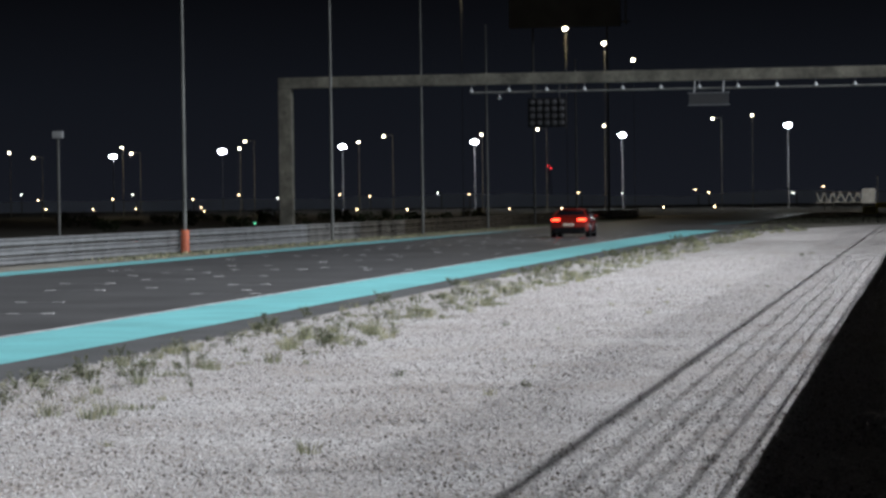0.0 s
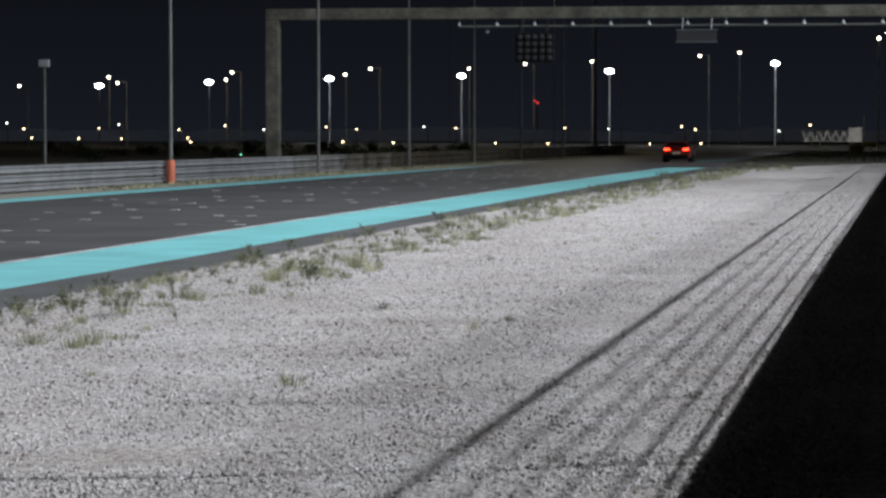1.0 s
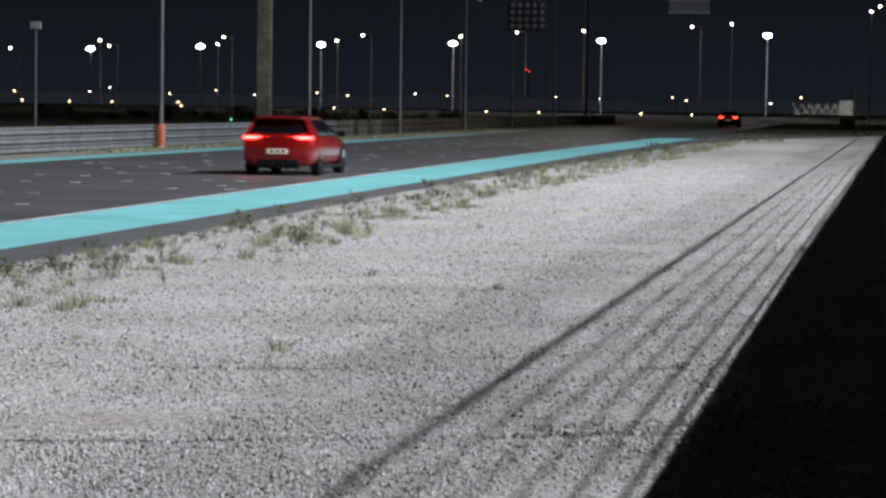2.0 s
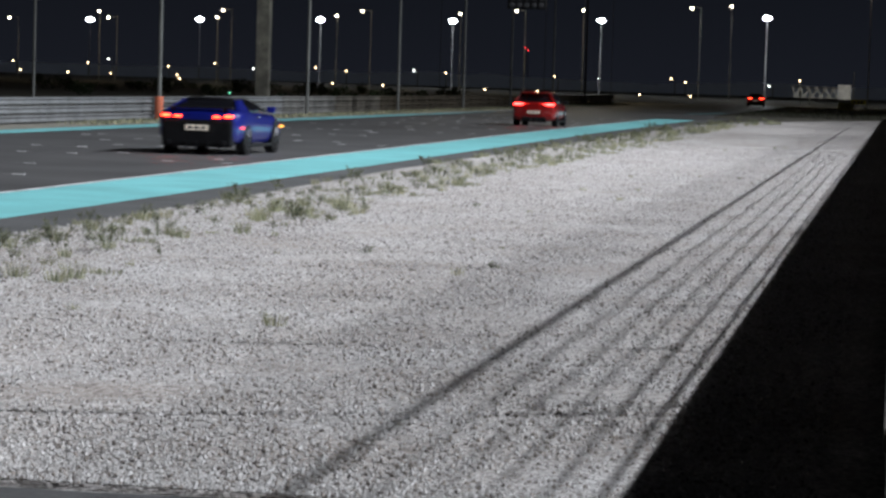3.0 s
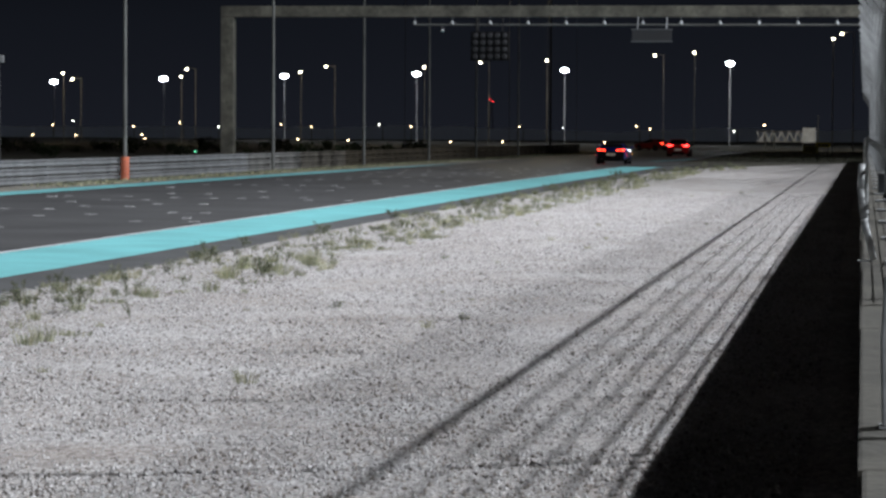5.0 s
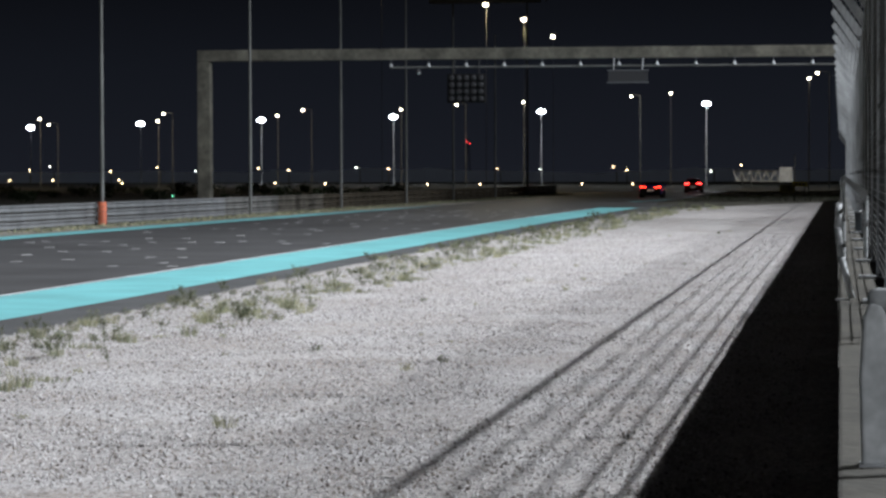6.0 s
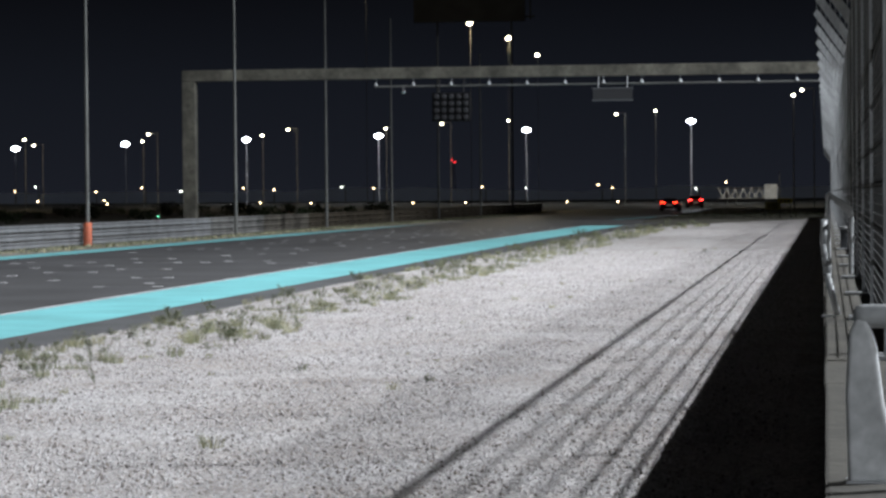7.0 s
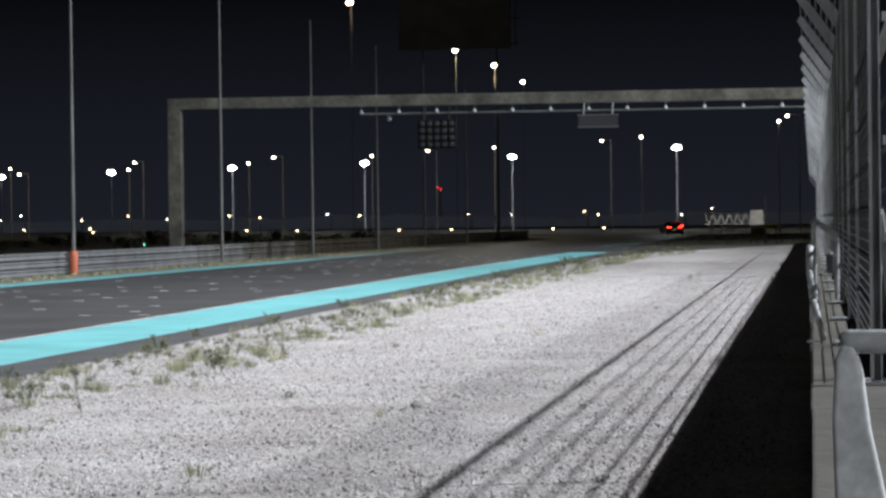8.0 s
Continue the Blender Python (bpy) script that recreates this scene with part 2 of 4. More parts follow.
def tube(bm, a, b, r0, r1=None, n=8):
    """A capped, tapered rod from a to b."""
    a, b = Vector(a), Vector(b)
    r1 = r0 if r1 is None else r1
    q = (b - a).to_track_quat("Z", "Y").to_matrix().to_4x4()
    bmesh.ops.create_cone(bm, cap_ends=True, segments=n, radius1=r0, radius2=r1, depth=(b - a).length, matrix=Matrix.Translation((a + b) / 2) @ q)
    return bm


def pipe(bm, pts, r, n=8):
    for a, b in zip(pts, pts[1:]):
        tube(bm, a, b, r, r, n)
    for p in pts[1:-1]:
        bmesh.ops.create_uvsphere(bm, u_segments=n, v_segments=6, radius=r, matrix=Matrix.Translation(p))
    return bm


def loft(bm, sections, close_ends=True):
    rings = [[bm.verts.new(p) for p in s] for s in sections]
    n = len(rings[0])
    for r0, r1 in zip(rings, rings[1:]):
        for i in range(n):
            j = (i + 1) % n
            bm.faces.new((r0[i], r0[j], r1[j], r1[i]))
    if close_ends:
        bm.faces.new(rings[0])
        bm.faces.new(rings[-1][::-1])
    return bm


def B():
    return bmesh.new()


def strip(bm, rows, z):
    """A flat band from rows of (left x, right x, y)."""
    prev = None
    for xl, xr, y in rows:
        pair = (bm.verts.new((xl, y, z)), bm.verts.new((xr, y, z)))
        if prev:
            bm.faces.new((prev[0], prev[1], pair[1], pair[0]))
        prev = pair
    return bm


def wobble(x, amp, seed=0.0):
    return amp * (noise.noise((x * 0.31, seed, 0.0)) + 0.5 * noise.noise((x * 1.3, seed + 5, 0.0)))


# ---- ground, road, gravel ----
def smooth(a, b, v):
    u = min(1.0, max(0.0, (v - a) / (b - a)))
    return u * u * (3 - 2 * u)


def dip(x, y):
    """The ground falls away to the left of the far bend."""
    return -1.6 * smooth(-20, -44, x) * smooth(296, 326, y) * (1 - smooth(372, 412, y))


g = B()
gx = [-2600, -900, -300, -160, -80, -60] + list(range(-52, -15, 4)) + [-12, 60, 400, 2600]
gy = [-300, 0, 150, 280] + list(range(292, 332, 4)) + [350, 368] + list(range(372, 420, 6)) + [600, 1200, 4000]
rowsv = [[g.verts.new((x, y, dip(x, y) - 0.03)) for x in gx] for y in gy]
for r0, r1 in zip(rowsv, rowsv[1:]):
    for i in range(len(gx) - 1):
        g.faces.new((r0[i], r0[i + 1], r1[i + 1], r1[i]))
tagged(mesh_object("ground", g, M_DIRT, True), "dark dry earth around the circuit at night", "ground", kind="structure")

# added strip on the horizon that glows faintly and covers the black ground edge
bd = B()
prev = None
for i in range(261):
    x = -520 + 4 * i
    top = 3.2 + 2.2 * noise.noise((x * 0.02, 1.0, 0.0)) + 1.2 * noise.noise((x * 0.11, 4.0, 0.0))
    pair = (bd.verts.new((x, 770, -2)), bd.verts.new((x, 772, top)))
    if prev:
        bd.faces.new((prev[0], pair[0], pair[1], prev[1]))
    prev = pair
tagged(mesh_object("backdrop", bd, glow("backdrop_glow", (0.58, 0.66, 0.82), 0.0042)), "faintly glowing backdrop strip added along the horizon", "horizon", kind="structure")

road = B()
edges = [((-24.2, y), (-9.9 - 2.2 * min(1, max(0, (y - 145) / 40)), y)) for y in range(-60, 301, 10)]
for i in range(1, 21):
    a = radians(90 * i / 20)
    edges.append(((-40 + 15.8 * math.cos(a), 300 + 22 * math.sin(a)), (-40 + 27.9 * math.cos(a), 300 + 50 * math.sin(a))))
edges += [((x, 328), (x, 352)) for x in range(-48, -221, -8)]
prev = None
for (xa, ya), (xb, yb) in edges:
    line = []
    for c in range(7):
        x, y = xa + (xb - xa) * c / 6, ya + (yb - ya) * c / 6
        line.append(road.verts.new((x, y, dip(x, y))))
    if prev:
        for c in range(6):
            road.faces.new((prev[c], prev[c + 1], line[c + 1], line[c]))
    prev = line
tagged(mesh_object("road", road, M_ASPHALT), "dark grey worn asphalt race track", "race track", kind="structure")

st = B()
strip(st, [(-12.8 - min(0.75, max(0, (y - 40) * 0.011)) + wobble(y, 0.02), -10.68 - min(0.65, max(0, (y - 35) * 0.0095)) + wobble(y, 0.03, 3), y) for y in range(0, 157, 2)], 0.005)
tagged(mesh_object("trim_turquoise", st, M_TURQ), "turquoise painted run-off strip beside the track", "painted strip", kind="structure")
st = B()
strip(st, [(-14.7 + 0.09 * (y - 190), -14.1 + 0.09 * (y - 190), y) for y in range(190, 209, 2)], 0.005)
tagged(mesh_object("trim_turquoise_end", st, M_TURQ), "turquoise painted strip further along the track edge", "painted strip", kind="structure")
st = B()
strip(st, [(-25.5 + 0.025 * max(0, y - 128), -24.2 - 0.004 * max(0, y - 128), y) for y in range(40, 169, 4)], 0.005)
tagged(mesh_object("trim_turquoise_far", st, M_TURQ), "turquoise painted strip on the far track edge", "painted strip", kind="structure")
st = B()
strip(st, [(x - 0.13, x - 0.03, y) for x, y in ((-12.8 - min(0.75, max(0, (y - 40) * 0.011)), y) for y in range(0, 151, 5))], 0.006)
tagged(mesh_object("trim_white_line", st, M_WHITE), "thin white edge line of the track", "road marking", kind="structure")
st = B()
strip(st, [(-11.4, -9.5 - min(0.55, max(0, (y - 30) * 0.02)) + wobble(y, 0.05, 9), y) for y in range(-40, 171, 2)], 0.002)
tagged(mesh_object("shoulder", st, M_SHOULDER), "grey asphalt shoulder between paint and gravel", "road shoulder", kind="structure")
st = B()
strip(st, [(-27.9 if y < 262 else -27.9 - (y - 262) * 0.4, -25.52 if y < 140 else -24.3, y) for y in range(40, 301, 4)], 0.003)
tagged(mesh_object("verge", st, M_VERGE), "sandy verge below the guardrail", "verge", kind="structure")
st = B()
strip(st, [(-12, 0.6, -30), (-12, 0.6, 0), (-9.86, 0.6, 6), (-9.86, 0.6, 11.75)], 0.002)
tagged(mesh_object("service_road", st, M_SHOULDER), "dark asphalt service crossing before the gravel", "service road", kind="structure")

# gravel bed: gently uneven, ragged near and far ends
gv = B()
ys = [11.55 + 0.5 * i for i in range(60)] + [42 + 2.0 * i for i in range(72)]
cols = 29
grid = []
for y in ys:
    xl = -9.55 - min(0.55, max(0, (y - 30) * 0.02)) + wobble(y * 3, 0.08, 7) + (max(0, y - 128) ** 2) * 0.0031
    row = []
    for c in range(cols):
        u = c / (cols - 1)
        x = xl + (0.0 - xl) * u
        yy = y + (wobble(x * 4, 0.07) if y < 12 else 0) + (wobble(x, 1.0) if y > 183 else 0)
        z = 0.03 + 0.018 * noise.noise((x * 0.9, yy * 0.5, 2.0)) + 0.006 * noise.noise((x * 5, yy * 3, 4.0))
        if y < 12 or c == 0:
            z = -0.002
        row.append(gv.verts.new((x, yy, z)))
    grid.append(row)
for r0, r1 in zip(grid, grid[1:]):
    for i in range(cols - 1):
        gv.faces.new((r0[i], r0[i + 1], r1[i + 1], r1[i]))
tagged(mesh_object("gravel_bed", gv, M_GRAVEL, True), "pale crushed-stone gravel trap", "gravel trap", kind="structure")


def loose_stones(count):
    """Loose stones over the nearer gravel: dented octahedra, one joined mesh."""
    rs = np.random.RandomState(4)
    y = 11.65 + 75 * rs.rand(count) ** 1.9
    x = -0.3 - 9.2 * rs.rand(count)
    s = 0.007 + 0.011 * rs.rand(count) ** 1.8
    unit = np.array([(1, 0, 0), (0, 1, 0), (-1, 0, 0), (0, -1, 0), (0, 0, 0.95), (0, 0, -0.6)], float)
    v = unit[None] * (0.65 + 0.6 * rs.rand(count, 6, 1)) * s[:, None, None]
    a = rs.rand(count) * 6.283
    ca, sa = np.cos(a)[:, None], np.sin(a)[:, None]
    vx, vy = v[..., 0] * ca - v[..., 1] * sa, v[..., 0] * sa + v[..., 1] * ca
    v = np.stack([vx + x[:, None], vy + y[:, None], v[..., 2] + 0.033 + 0.2 * s[:, None]], -1).reshape(-1, 3)
    f = np.array([(0, 1, 4), (1, 2, 4), (2, 3, 4), (3, 0, 4), (1, 0, 5), (2, 1, 5), (3, 2, 5), (0, 3, 5)])
    faces = (f[None] + 6 * np.arange(count)[:, None, None]).reshape(-1, 3)
    me = bpy.data.meshes.new("loose_stones")
    me.from_pydata(v.tolist(), [], faces.tolist())
    me.materials.append(M_STONE)
    return tagged(new("loose_stones", me), "loose pale crushed stones lying on the gravel", "stones", kind="stuff")


loose_stones(170000)

# grid marks on the track
marks = tagged(base("grid_marks"), "short worn white grid lines painted on the asphalt", "road marking", kind="structure")
rs = random.Random(7)
line_mesh = box(B(), -0.5, 0.5, -0.035, 0.035, -0.004, 0.0045)
tick_mesh = box(B(), -0.5, 0.5, -0.055, 0.055, -0.004, 0.0075)
line_mesh, tick_mesh = part("grid_line", line_mesh, M_FAINT, marks), part("grid_tick", tick_mesh, M_WHITE, marks)
line_mesh.matrix_basis, tick_mesh.matrix_basis = pose(-15.6, 45.6, 0) @ Matrix.Diagonal((1.1, 1, 1, 1)), pose(-14.3, 57.5, 0) @ Matrix.Diagonal((0.2, 1, 1, 1))


def grid_piece(first, x, y, w):
    o = new(first.name.split(".")[0], first.data)
    o.parent = marks
    o.matrix_basis = pose(x, y, 0) @ Matrix.Diagonal((w, 1, 1, 1))


SLOTS = [(-15.2, 45.7, 0.5), (-16.8, 51.1, 0.6), (-18.3, 58.1, 0.9), (-19.6, 63.2, 0.9), (-17.0, 59.6, 0.2), (-15.2, 61.4, 0.6), (-18.4, 66.0, 0.9), (-17.2, 68.6, 0.95),
         (-14.2, 55.3, 1.0), (-18.5, 75.4, 0.9), (-19.8, 80.1, 0.9), (-19.7, 72.5, 0.9), (-21.5, 76.2, 1.4), (-22.6, 75.3, 0.2), (-20.5, 70.1, 0.2), (-22.7, 89.1, 0.2),
         (-17.1, 75.2, 0.2), (-16.2, 76.6, 0.9), (-14.4, 73.9, 0.9), (-18.4, 83.8, 0.2), (-17.3, 86.4, 0.8), (-17.4, 91.4, 0.2)]
for k in range(7):
    for xa in (-15.0, -17.0, -18.6, -20.2, -21.8):
        SLOTS.append((xa + rs.uniform(-0.5, 0.5), 94 + k * 8 + rs.uniform(0, 6), rs.choice((0.2, 0.9, 0.9))))
for x, y, w in SLOTS:
    if w < 0.3:
        grid_piece(tick_mesh, x, y, 0.26)
        continue
    w *= 1.25
    grid_piece(line_mesh, x, y, w)
    for e in (-1, 1):
        grid_piece(tick_mesh, x + e * w / 2, y, 0.22)

# ---- pit wall and debris fence ----
WALL_H, POST_GAP, BLOCK = 1.12, 3.75, 4.5
wall = tagged(base("wall_pit"), "grey concrete block wall along the gravel", "concrete wall", kind="structure")
b = B()
prof = [(-0.03, -0.05), (-0.03, WALL_H - 0.08), (-0.02, WALL_H - 0.06), (0.49, WALL_H - 0.06), (0.50, WALL_H - 0.08), (0.50, -0.05)]
L = BLOCK - 0.012
va = [b.verts.new((x, 0, z)) for x, z in prof]
vb = [b.verts.new((x, L, z)) for x, z in prof]
for i in range(6):
    j = (i + 1) % 6
    b.faces.new((va[i], va[j], vb[j], vb[i]))
b.faces.new(va)
b.faces.new(vb[::-1])
first = part("wall_block", b, M_CONCRETE, wall)
# slab added on the blocks; its dark colour stands for shade
cap = part("coping", box(B(), -0.04, 0.51, 0, L, WALL_H - 0.0598, WALL_H, 0.012), M_SHADED_TOP, wall, "dark concrete slab coloured for the shade on the wall top")
first.matrix_basis = cap.matrix_basis = pose(0.045, -2.9, 0, 0, 0, 0.1)
for k in range(1, 46):
    # near blocks are shifted sideways to fit the wall's edge in the camera's view
    shift = rs.uniform(-0.005, 0.005) + 0.0017 * max(0.0, 27 - (-2.9 + k * BLOCK))
    for piece, data in (("wall_block", first.data), ("coping", cap.data)):
        o = new(piece, data)
        o.parent = wall
        o.matrix_basis = pose(shift, -2.9 + k * BLOCK, 0)


def fence_bay():
    """One bay: post with a cranked top, brace, foot plate, cables, a thick rail and wire mesh."""
    f = base("debris_fence")
    # H-section post: two flanges and a web
    b = B()
    box(b, 0.245, 0.252, -0.045, 0.045, WALL_H, 3.78, 0.002)
    box(b, 0.288, 0.295, -0.045, 0.045, WALL_H, 3.78, 0.002)
    box(b, 0.2521, 0.2879, -0.004, 0.004, WALL_H, 3.78)
    part("post", b, M_STEEL, f)
    b = B()
    loft(b, [[(0.30, y, 3.62), (0.24, y, 3.70), (-0.16, y, 4.28), (-0.12, y, 4.35), (-0.08, y, 4.31), (0.30, y, 3.80)] for y in (-0.035, 0.035)])
    part("cranked_top", b, M_STEEL, f)
    b = B()
    box(b, 0.12, 0.44, -0.14, 0.14, WALL_H, WALL_H + 0.02, 0.004)
    part("foot_plate", b, M_STEEL, f)
    b = B()
    tube(b, (0.29, 0.05, WALL_H + 0.75), (0.40, 0.75, WALL_H + 0.02), 0.022)
    part("brace", b, M_STEEL, f)
    # low board added to keep floodlight off the wall top
    b = B()
    box(b, 0.535, 0.56, 0, POST_GAP - 0.02, 0.6, 1.42, 0.004)
    part("shade_board", b, M_OLIVE, f, "dark low board added behind the fence to shade the wall")
    for z in (1.543, 1.76, 1.977, 2.18, 2.424):
        b = B()
        tube(b, (0.36, 0, z), (0.36, POST_GAP, z), 0.0125, n=6)
        part("cable", b, M_MESH, f)
    b = B()
    tube(b, (0.36, 0, 2.716), (0.36, POST_GAP, 2.716), 0.03, n=8)
    part("rail", b, M_STEEL, f)
    for z in (1.76, 2.18, 2.716):
        b = B()
        box(b, 0.308, 0.385, -0.02, 0.02, z - 0.02, z + 0.02)
        part("cable_bracket", b, M_STEEL, f)
    b = B()
    # the panel stops short of the posts
    for i in range(45):
        y = 0.17 + (POST_GAP - 0.34) * i / 44
        box(b, 0.262, 0.266, y - 0.003, y + 0.003, 1.2, 3.74)
    for i in range(50):
        z = 1.22 + 0.051 * i
        box(b, 0.2575, 0.2618, 0.17, POST_GAP - 0.17, z - 0.003, z + 0.003)
    part("wire_mesh", b, M_MESH, f)
    for i in range(7):
        x, z = 0.22 - 0.055 * i, 3.76 + 0.081 * i
        b = B()
        tube(b, (x, 0, z), (x, POST_GAP, z), 0.004, n=4)
        part("overhang_cable", b, M_POLE, f)
    return tagged(f, "galvanised steel debris fence bay with cables and cranked post", "safety fence", "debris fence bays")


bay = fence_bay()
bay.matrix_basis = pose(0, 12.15, 0)
for k in range(1, 46):
    copy_thing(bay, pose(0, 12.15 + k * POST_GAP, 0))

# bent pale pipe, bracket and box on the wall top
hoop = tagged(base("pipe_hoop", 0, 7.0, WALL_H), "pale painted bent pipe hoop standing on the wall", "pipe hoop")
b = B()
box(b, 0.064, 0.50, -0.03, 0.03, 0.386, 0.446, 0.026)
part("top_bar", b, M_PALEPAINT, hoop, smooth=True)
b = B()
outline = ((0.05, 0.0), (0.044, 0.22), (0.052, 0.37), (0.068, 0.412), (0.101, 0.41), (0.121, 0.335), (0.138, 0.20), (0.18, 0.0))
loft(b, [[(x, -0.03, z) for x, z in outline], [(x + 0.004, 0.03, z) for x, z in outline]])
lg = part("leg_plate", b, M_PALEPAINT, hoop)
lm = lg.modifiers.new("bevel", "BEVEL")
lm.width, lm.segments = 0.012, 3
b = B()
box(b, 0.455, 0.495, -0.03, 0.03, 0.0, 0.385, 0.012)
part("leg", b, M_PALEPAINT, hoop)
b = B()
box(b, 0.045, 0.22, -0.045, 0.045, -0.004, 0.006)
part("foot_plate", b, M_STEEL, hoop)
bx = tagged(base("wall_box", 0.17, 35.0, WALL_H), "blue-grey metal box with a pale lid on the wall", "metal box")
b = B()
box(b, 0.0, 0.15, 0, 1.0, 0, 0.25, 0.01)
part("case", b, M_BOXGREY, bx)
b = B()
box(b, -0.012, 0.162, -0.02, 1.02, 0.251, 0.27, 0.006)
part("lid", b, M_PALEPAINT, bx)
br = tagged(base("steel_bracket", 0, 16.2, WALL_H), "pale worn steel bracket clamped on the wall edge", "bracket")
b = B()
box(b, -0.035, 0.05, -0.03, 0.03, 0, 0.012, 0.003)
part("clamp", b, M_PALEPAINT, br)
b = B()
pipe(b, [(0.06, 0, 0.01), (0.0, 0, 0.25), (-0.02, 0, 0.42), (-0.015, 0.05, 0.56)], 0.02, 8)
part("arm", b, M_PALEPAINT, br, smooth=True)
st = tagged(base("fence_stay", 0, 24.5, WALL_H), "pale flat steel stay leaning along the fence", "steel stay")
b = B()
loft(b, [[(0.0, 0, 0.70), (0.0, 0.05, 0.70), (0.02, 0.05, 0.73), (0.02, 0, 0.73)], [(0.2, 0, 0.5), (0.2, 0.05, 0.5), (0.235, 0.05, 0.58), (0.235, 0, 0.58)]])
tube(b, (0.02, 0.02, 0), (0.01, 0.02, 0.71), 0.02)
tube(b, (0.21, 0.02, 0), (0.215, 0.02, 0.54), 0.02)
part("bar", b, M_PALEPAINT, st)

# flood masts behind the fence
for my, *rest in MASTS:
    m = tagged(base("flood_mast", MAST_X + 1.2, my), "tall grey floodlight mast behind the fence", "floodlight mast", "flood masts")
    b = B()
    tube(b, (0, 0, -0.03), (0, 0, MAST_Z + 0.8), 0.35, 0.16, 12)
    part("mast", b, M_POLE, m)
    b = B()
    box(b, -0.2, 0.3, -1.8, 1.8, MAST_Z + 0.7, MAST_Z + 1.6, 0.05)
    part("lamp_head", b, M_DARKPOLE, m)

# ---- guardrail ----


def rail_profile(b, length):
    pts = [(0.0, 0.155), (0.075, 0.115), (0.08, 0.085), (0.0, 0.03), (0.0, -0.03), (0.08, -0.085), (0.075, -0.115), (0.0, -0.155)]
    pts = [(x, z * 0.82) for x, z in pts]
    f = [b.verts.new((x, 0, z)) for x, z in pts] + [b.verts.new((x - 0.012, 0, z)) for x, z in reversed(pts)]
    e = [b.verts.new((v.co.x, length, v.co.z)) for v in f]
    n = len(f)
    for i in range(n):
        j = (i + 1) % n
        b.faces.new((f[i], f[j], e[j], e[i]))
    return b


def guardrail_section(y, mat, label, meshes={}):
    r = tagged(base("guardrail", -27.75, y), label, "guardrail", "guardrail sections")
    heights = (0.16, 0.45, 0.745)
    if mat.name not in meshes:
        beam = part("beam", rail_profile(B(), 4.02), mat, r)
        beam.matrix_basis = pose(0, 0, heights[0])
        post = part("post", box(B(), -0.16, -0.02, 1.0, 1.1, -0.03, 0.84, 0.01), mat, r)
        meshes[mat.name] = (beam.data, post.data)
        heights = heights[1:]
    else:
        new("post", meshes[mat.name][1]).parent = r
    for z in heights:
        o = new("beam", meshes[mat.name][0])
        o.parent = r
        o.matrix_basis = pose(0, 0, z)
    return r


# past 121 m the fading floodlight is put into the section's colour
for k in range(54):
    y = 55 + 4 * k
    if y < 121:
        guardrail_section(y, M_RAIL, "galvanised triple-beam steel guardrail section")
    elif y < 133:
        guardrail_section(y, M_RAIL_FADING, "galvanised triple-beam guardrail section coloured darker as the floodlight fades")
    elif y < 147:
        guardrail_section(y, M_RAIL_DIM, "triple-beam steel guardrail section coloured darker for dim light")
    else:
        guardrail_section(y, M_RAIL_UNLIT, "triple-beam steel guardrail section coloured dark brown as unlit")

# orange marker tube round the first pole
tyre = tagged(base("marker_tube", -27.45, 100.9), "faded orange plastic guard at the foot of a pole", "pole guard")
b = B()
for i in range(5):
    tube(b, (0, 0, 0.18 * i), (0, 0, 0.18 * i + 0.17), 0.17, 0.165, 14)
part("guard", b, M_ORANGE, tyre)

# tall thin poles along the far side
for i, y in enumerate((100.9, 127.2, 151.0, 174.2, 195.8, 220.1, 243.2)):
    p = tagged(base("tall_pole", -27.45, y), "tall slender grey steel pole", "pole", "tall poles")
    b = B()
    tube(b, (0, 0, -0.03), (0, 0, 13.0), 0.085, 0.045, 10)
    part("shaft", b, M_POLE, p)
    b = B()
    tube(b, (0, 0, 12.95), (0, 0, 13.06), 0.075, 0.05, 10)
    part("cap", b, M_POLE, p)

# unlit lamp behind the guardrail
p = tagged(base("street_lamp_unlit", -41.7, 130), "unlit square lamp on a grey post", "street lamp")
b = B()
tube(b, (0, 0, -0.03), (0, 0, 5.2), 0.075, 0.06, 10)
part("post", b, M_POLE, p)
b = B()
box(b, -0.26, 0.26, -0.12, 0.12, 5.15, 5.5, 0.03)
part("lamp_head", b, M_STEEL, p)

# ---- gantry ----
gan = tagged(base("gantry", 0, 135), "weathered grey-green steel gantry spanning the track", "gantry")
b = B()
box(b, -31.75, -31.1, -0.3, 0.3, -0.03, 7.55, 0.03)
part("post", b, M_WORN, gan)
b = B()
box(b, 1.7, 2.35, -0.3, 0.3, -0.03, 7.55, 0.03)
part("post", b, M_WORN, gan)
b = B()
box(b, -31.75, 2.35, -0.3, 0.3, 7.555, 8.1, 0.03)
part("beam", b, M_WORN, gan)
b = B()
tube(b, (-22.0, -0.45, 7.16), (1.7, -0.45, 7.16), 0.05, n=8)
part("service_pipe", b, M_POLE, gan)
for k in range(13):
    x = -21.95 + k * 1.87
    b = B()
    tube(b, (x, -0.45, 7.2), (x, -0.3, 7.6), 0.012, n=5)
    part("hanger", b, M_DARKPOLE, gan)
    b = B()
    tube(b, (x, -0.45, 7.2), (x, -0.45, 7.36), 0.11, 0.04, 8)
    part("fixture", b, M_STEEL, gan)
b = B()
tube(b, (-20.56, -0.5, 6.98), (-20.56, -0.5, 7.12), 0.03)
bmesh.ops.create_uvsphere(b, u_segments=10, v_segments=8, radius=0.11, matrix=Matrix.Translation((-20.56, -0.5, 6.9)))
part("camera_dome", b, M_CHROME, gan)
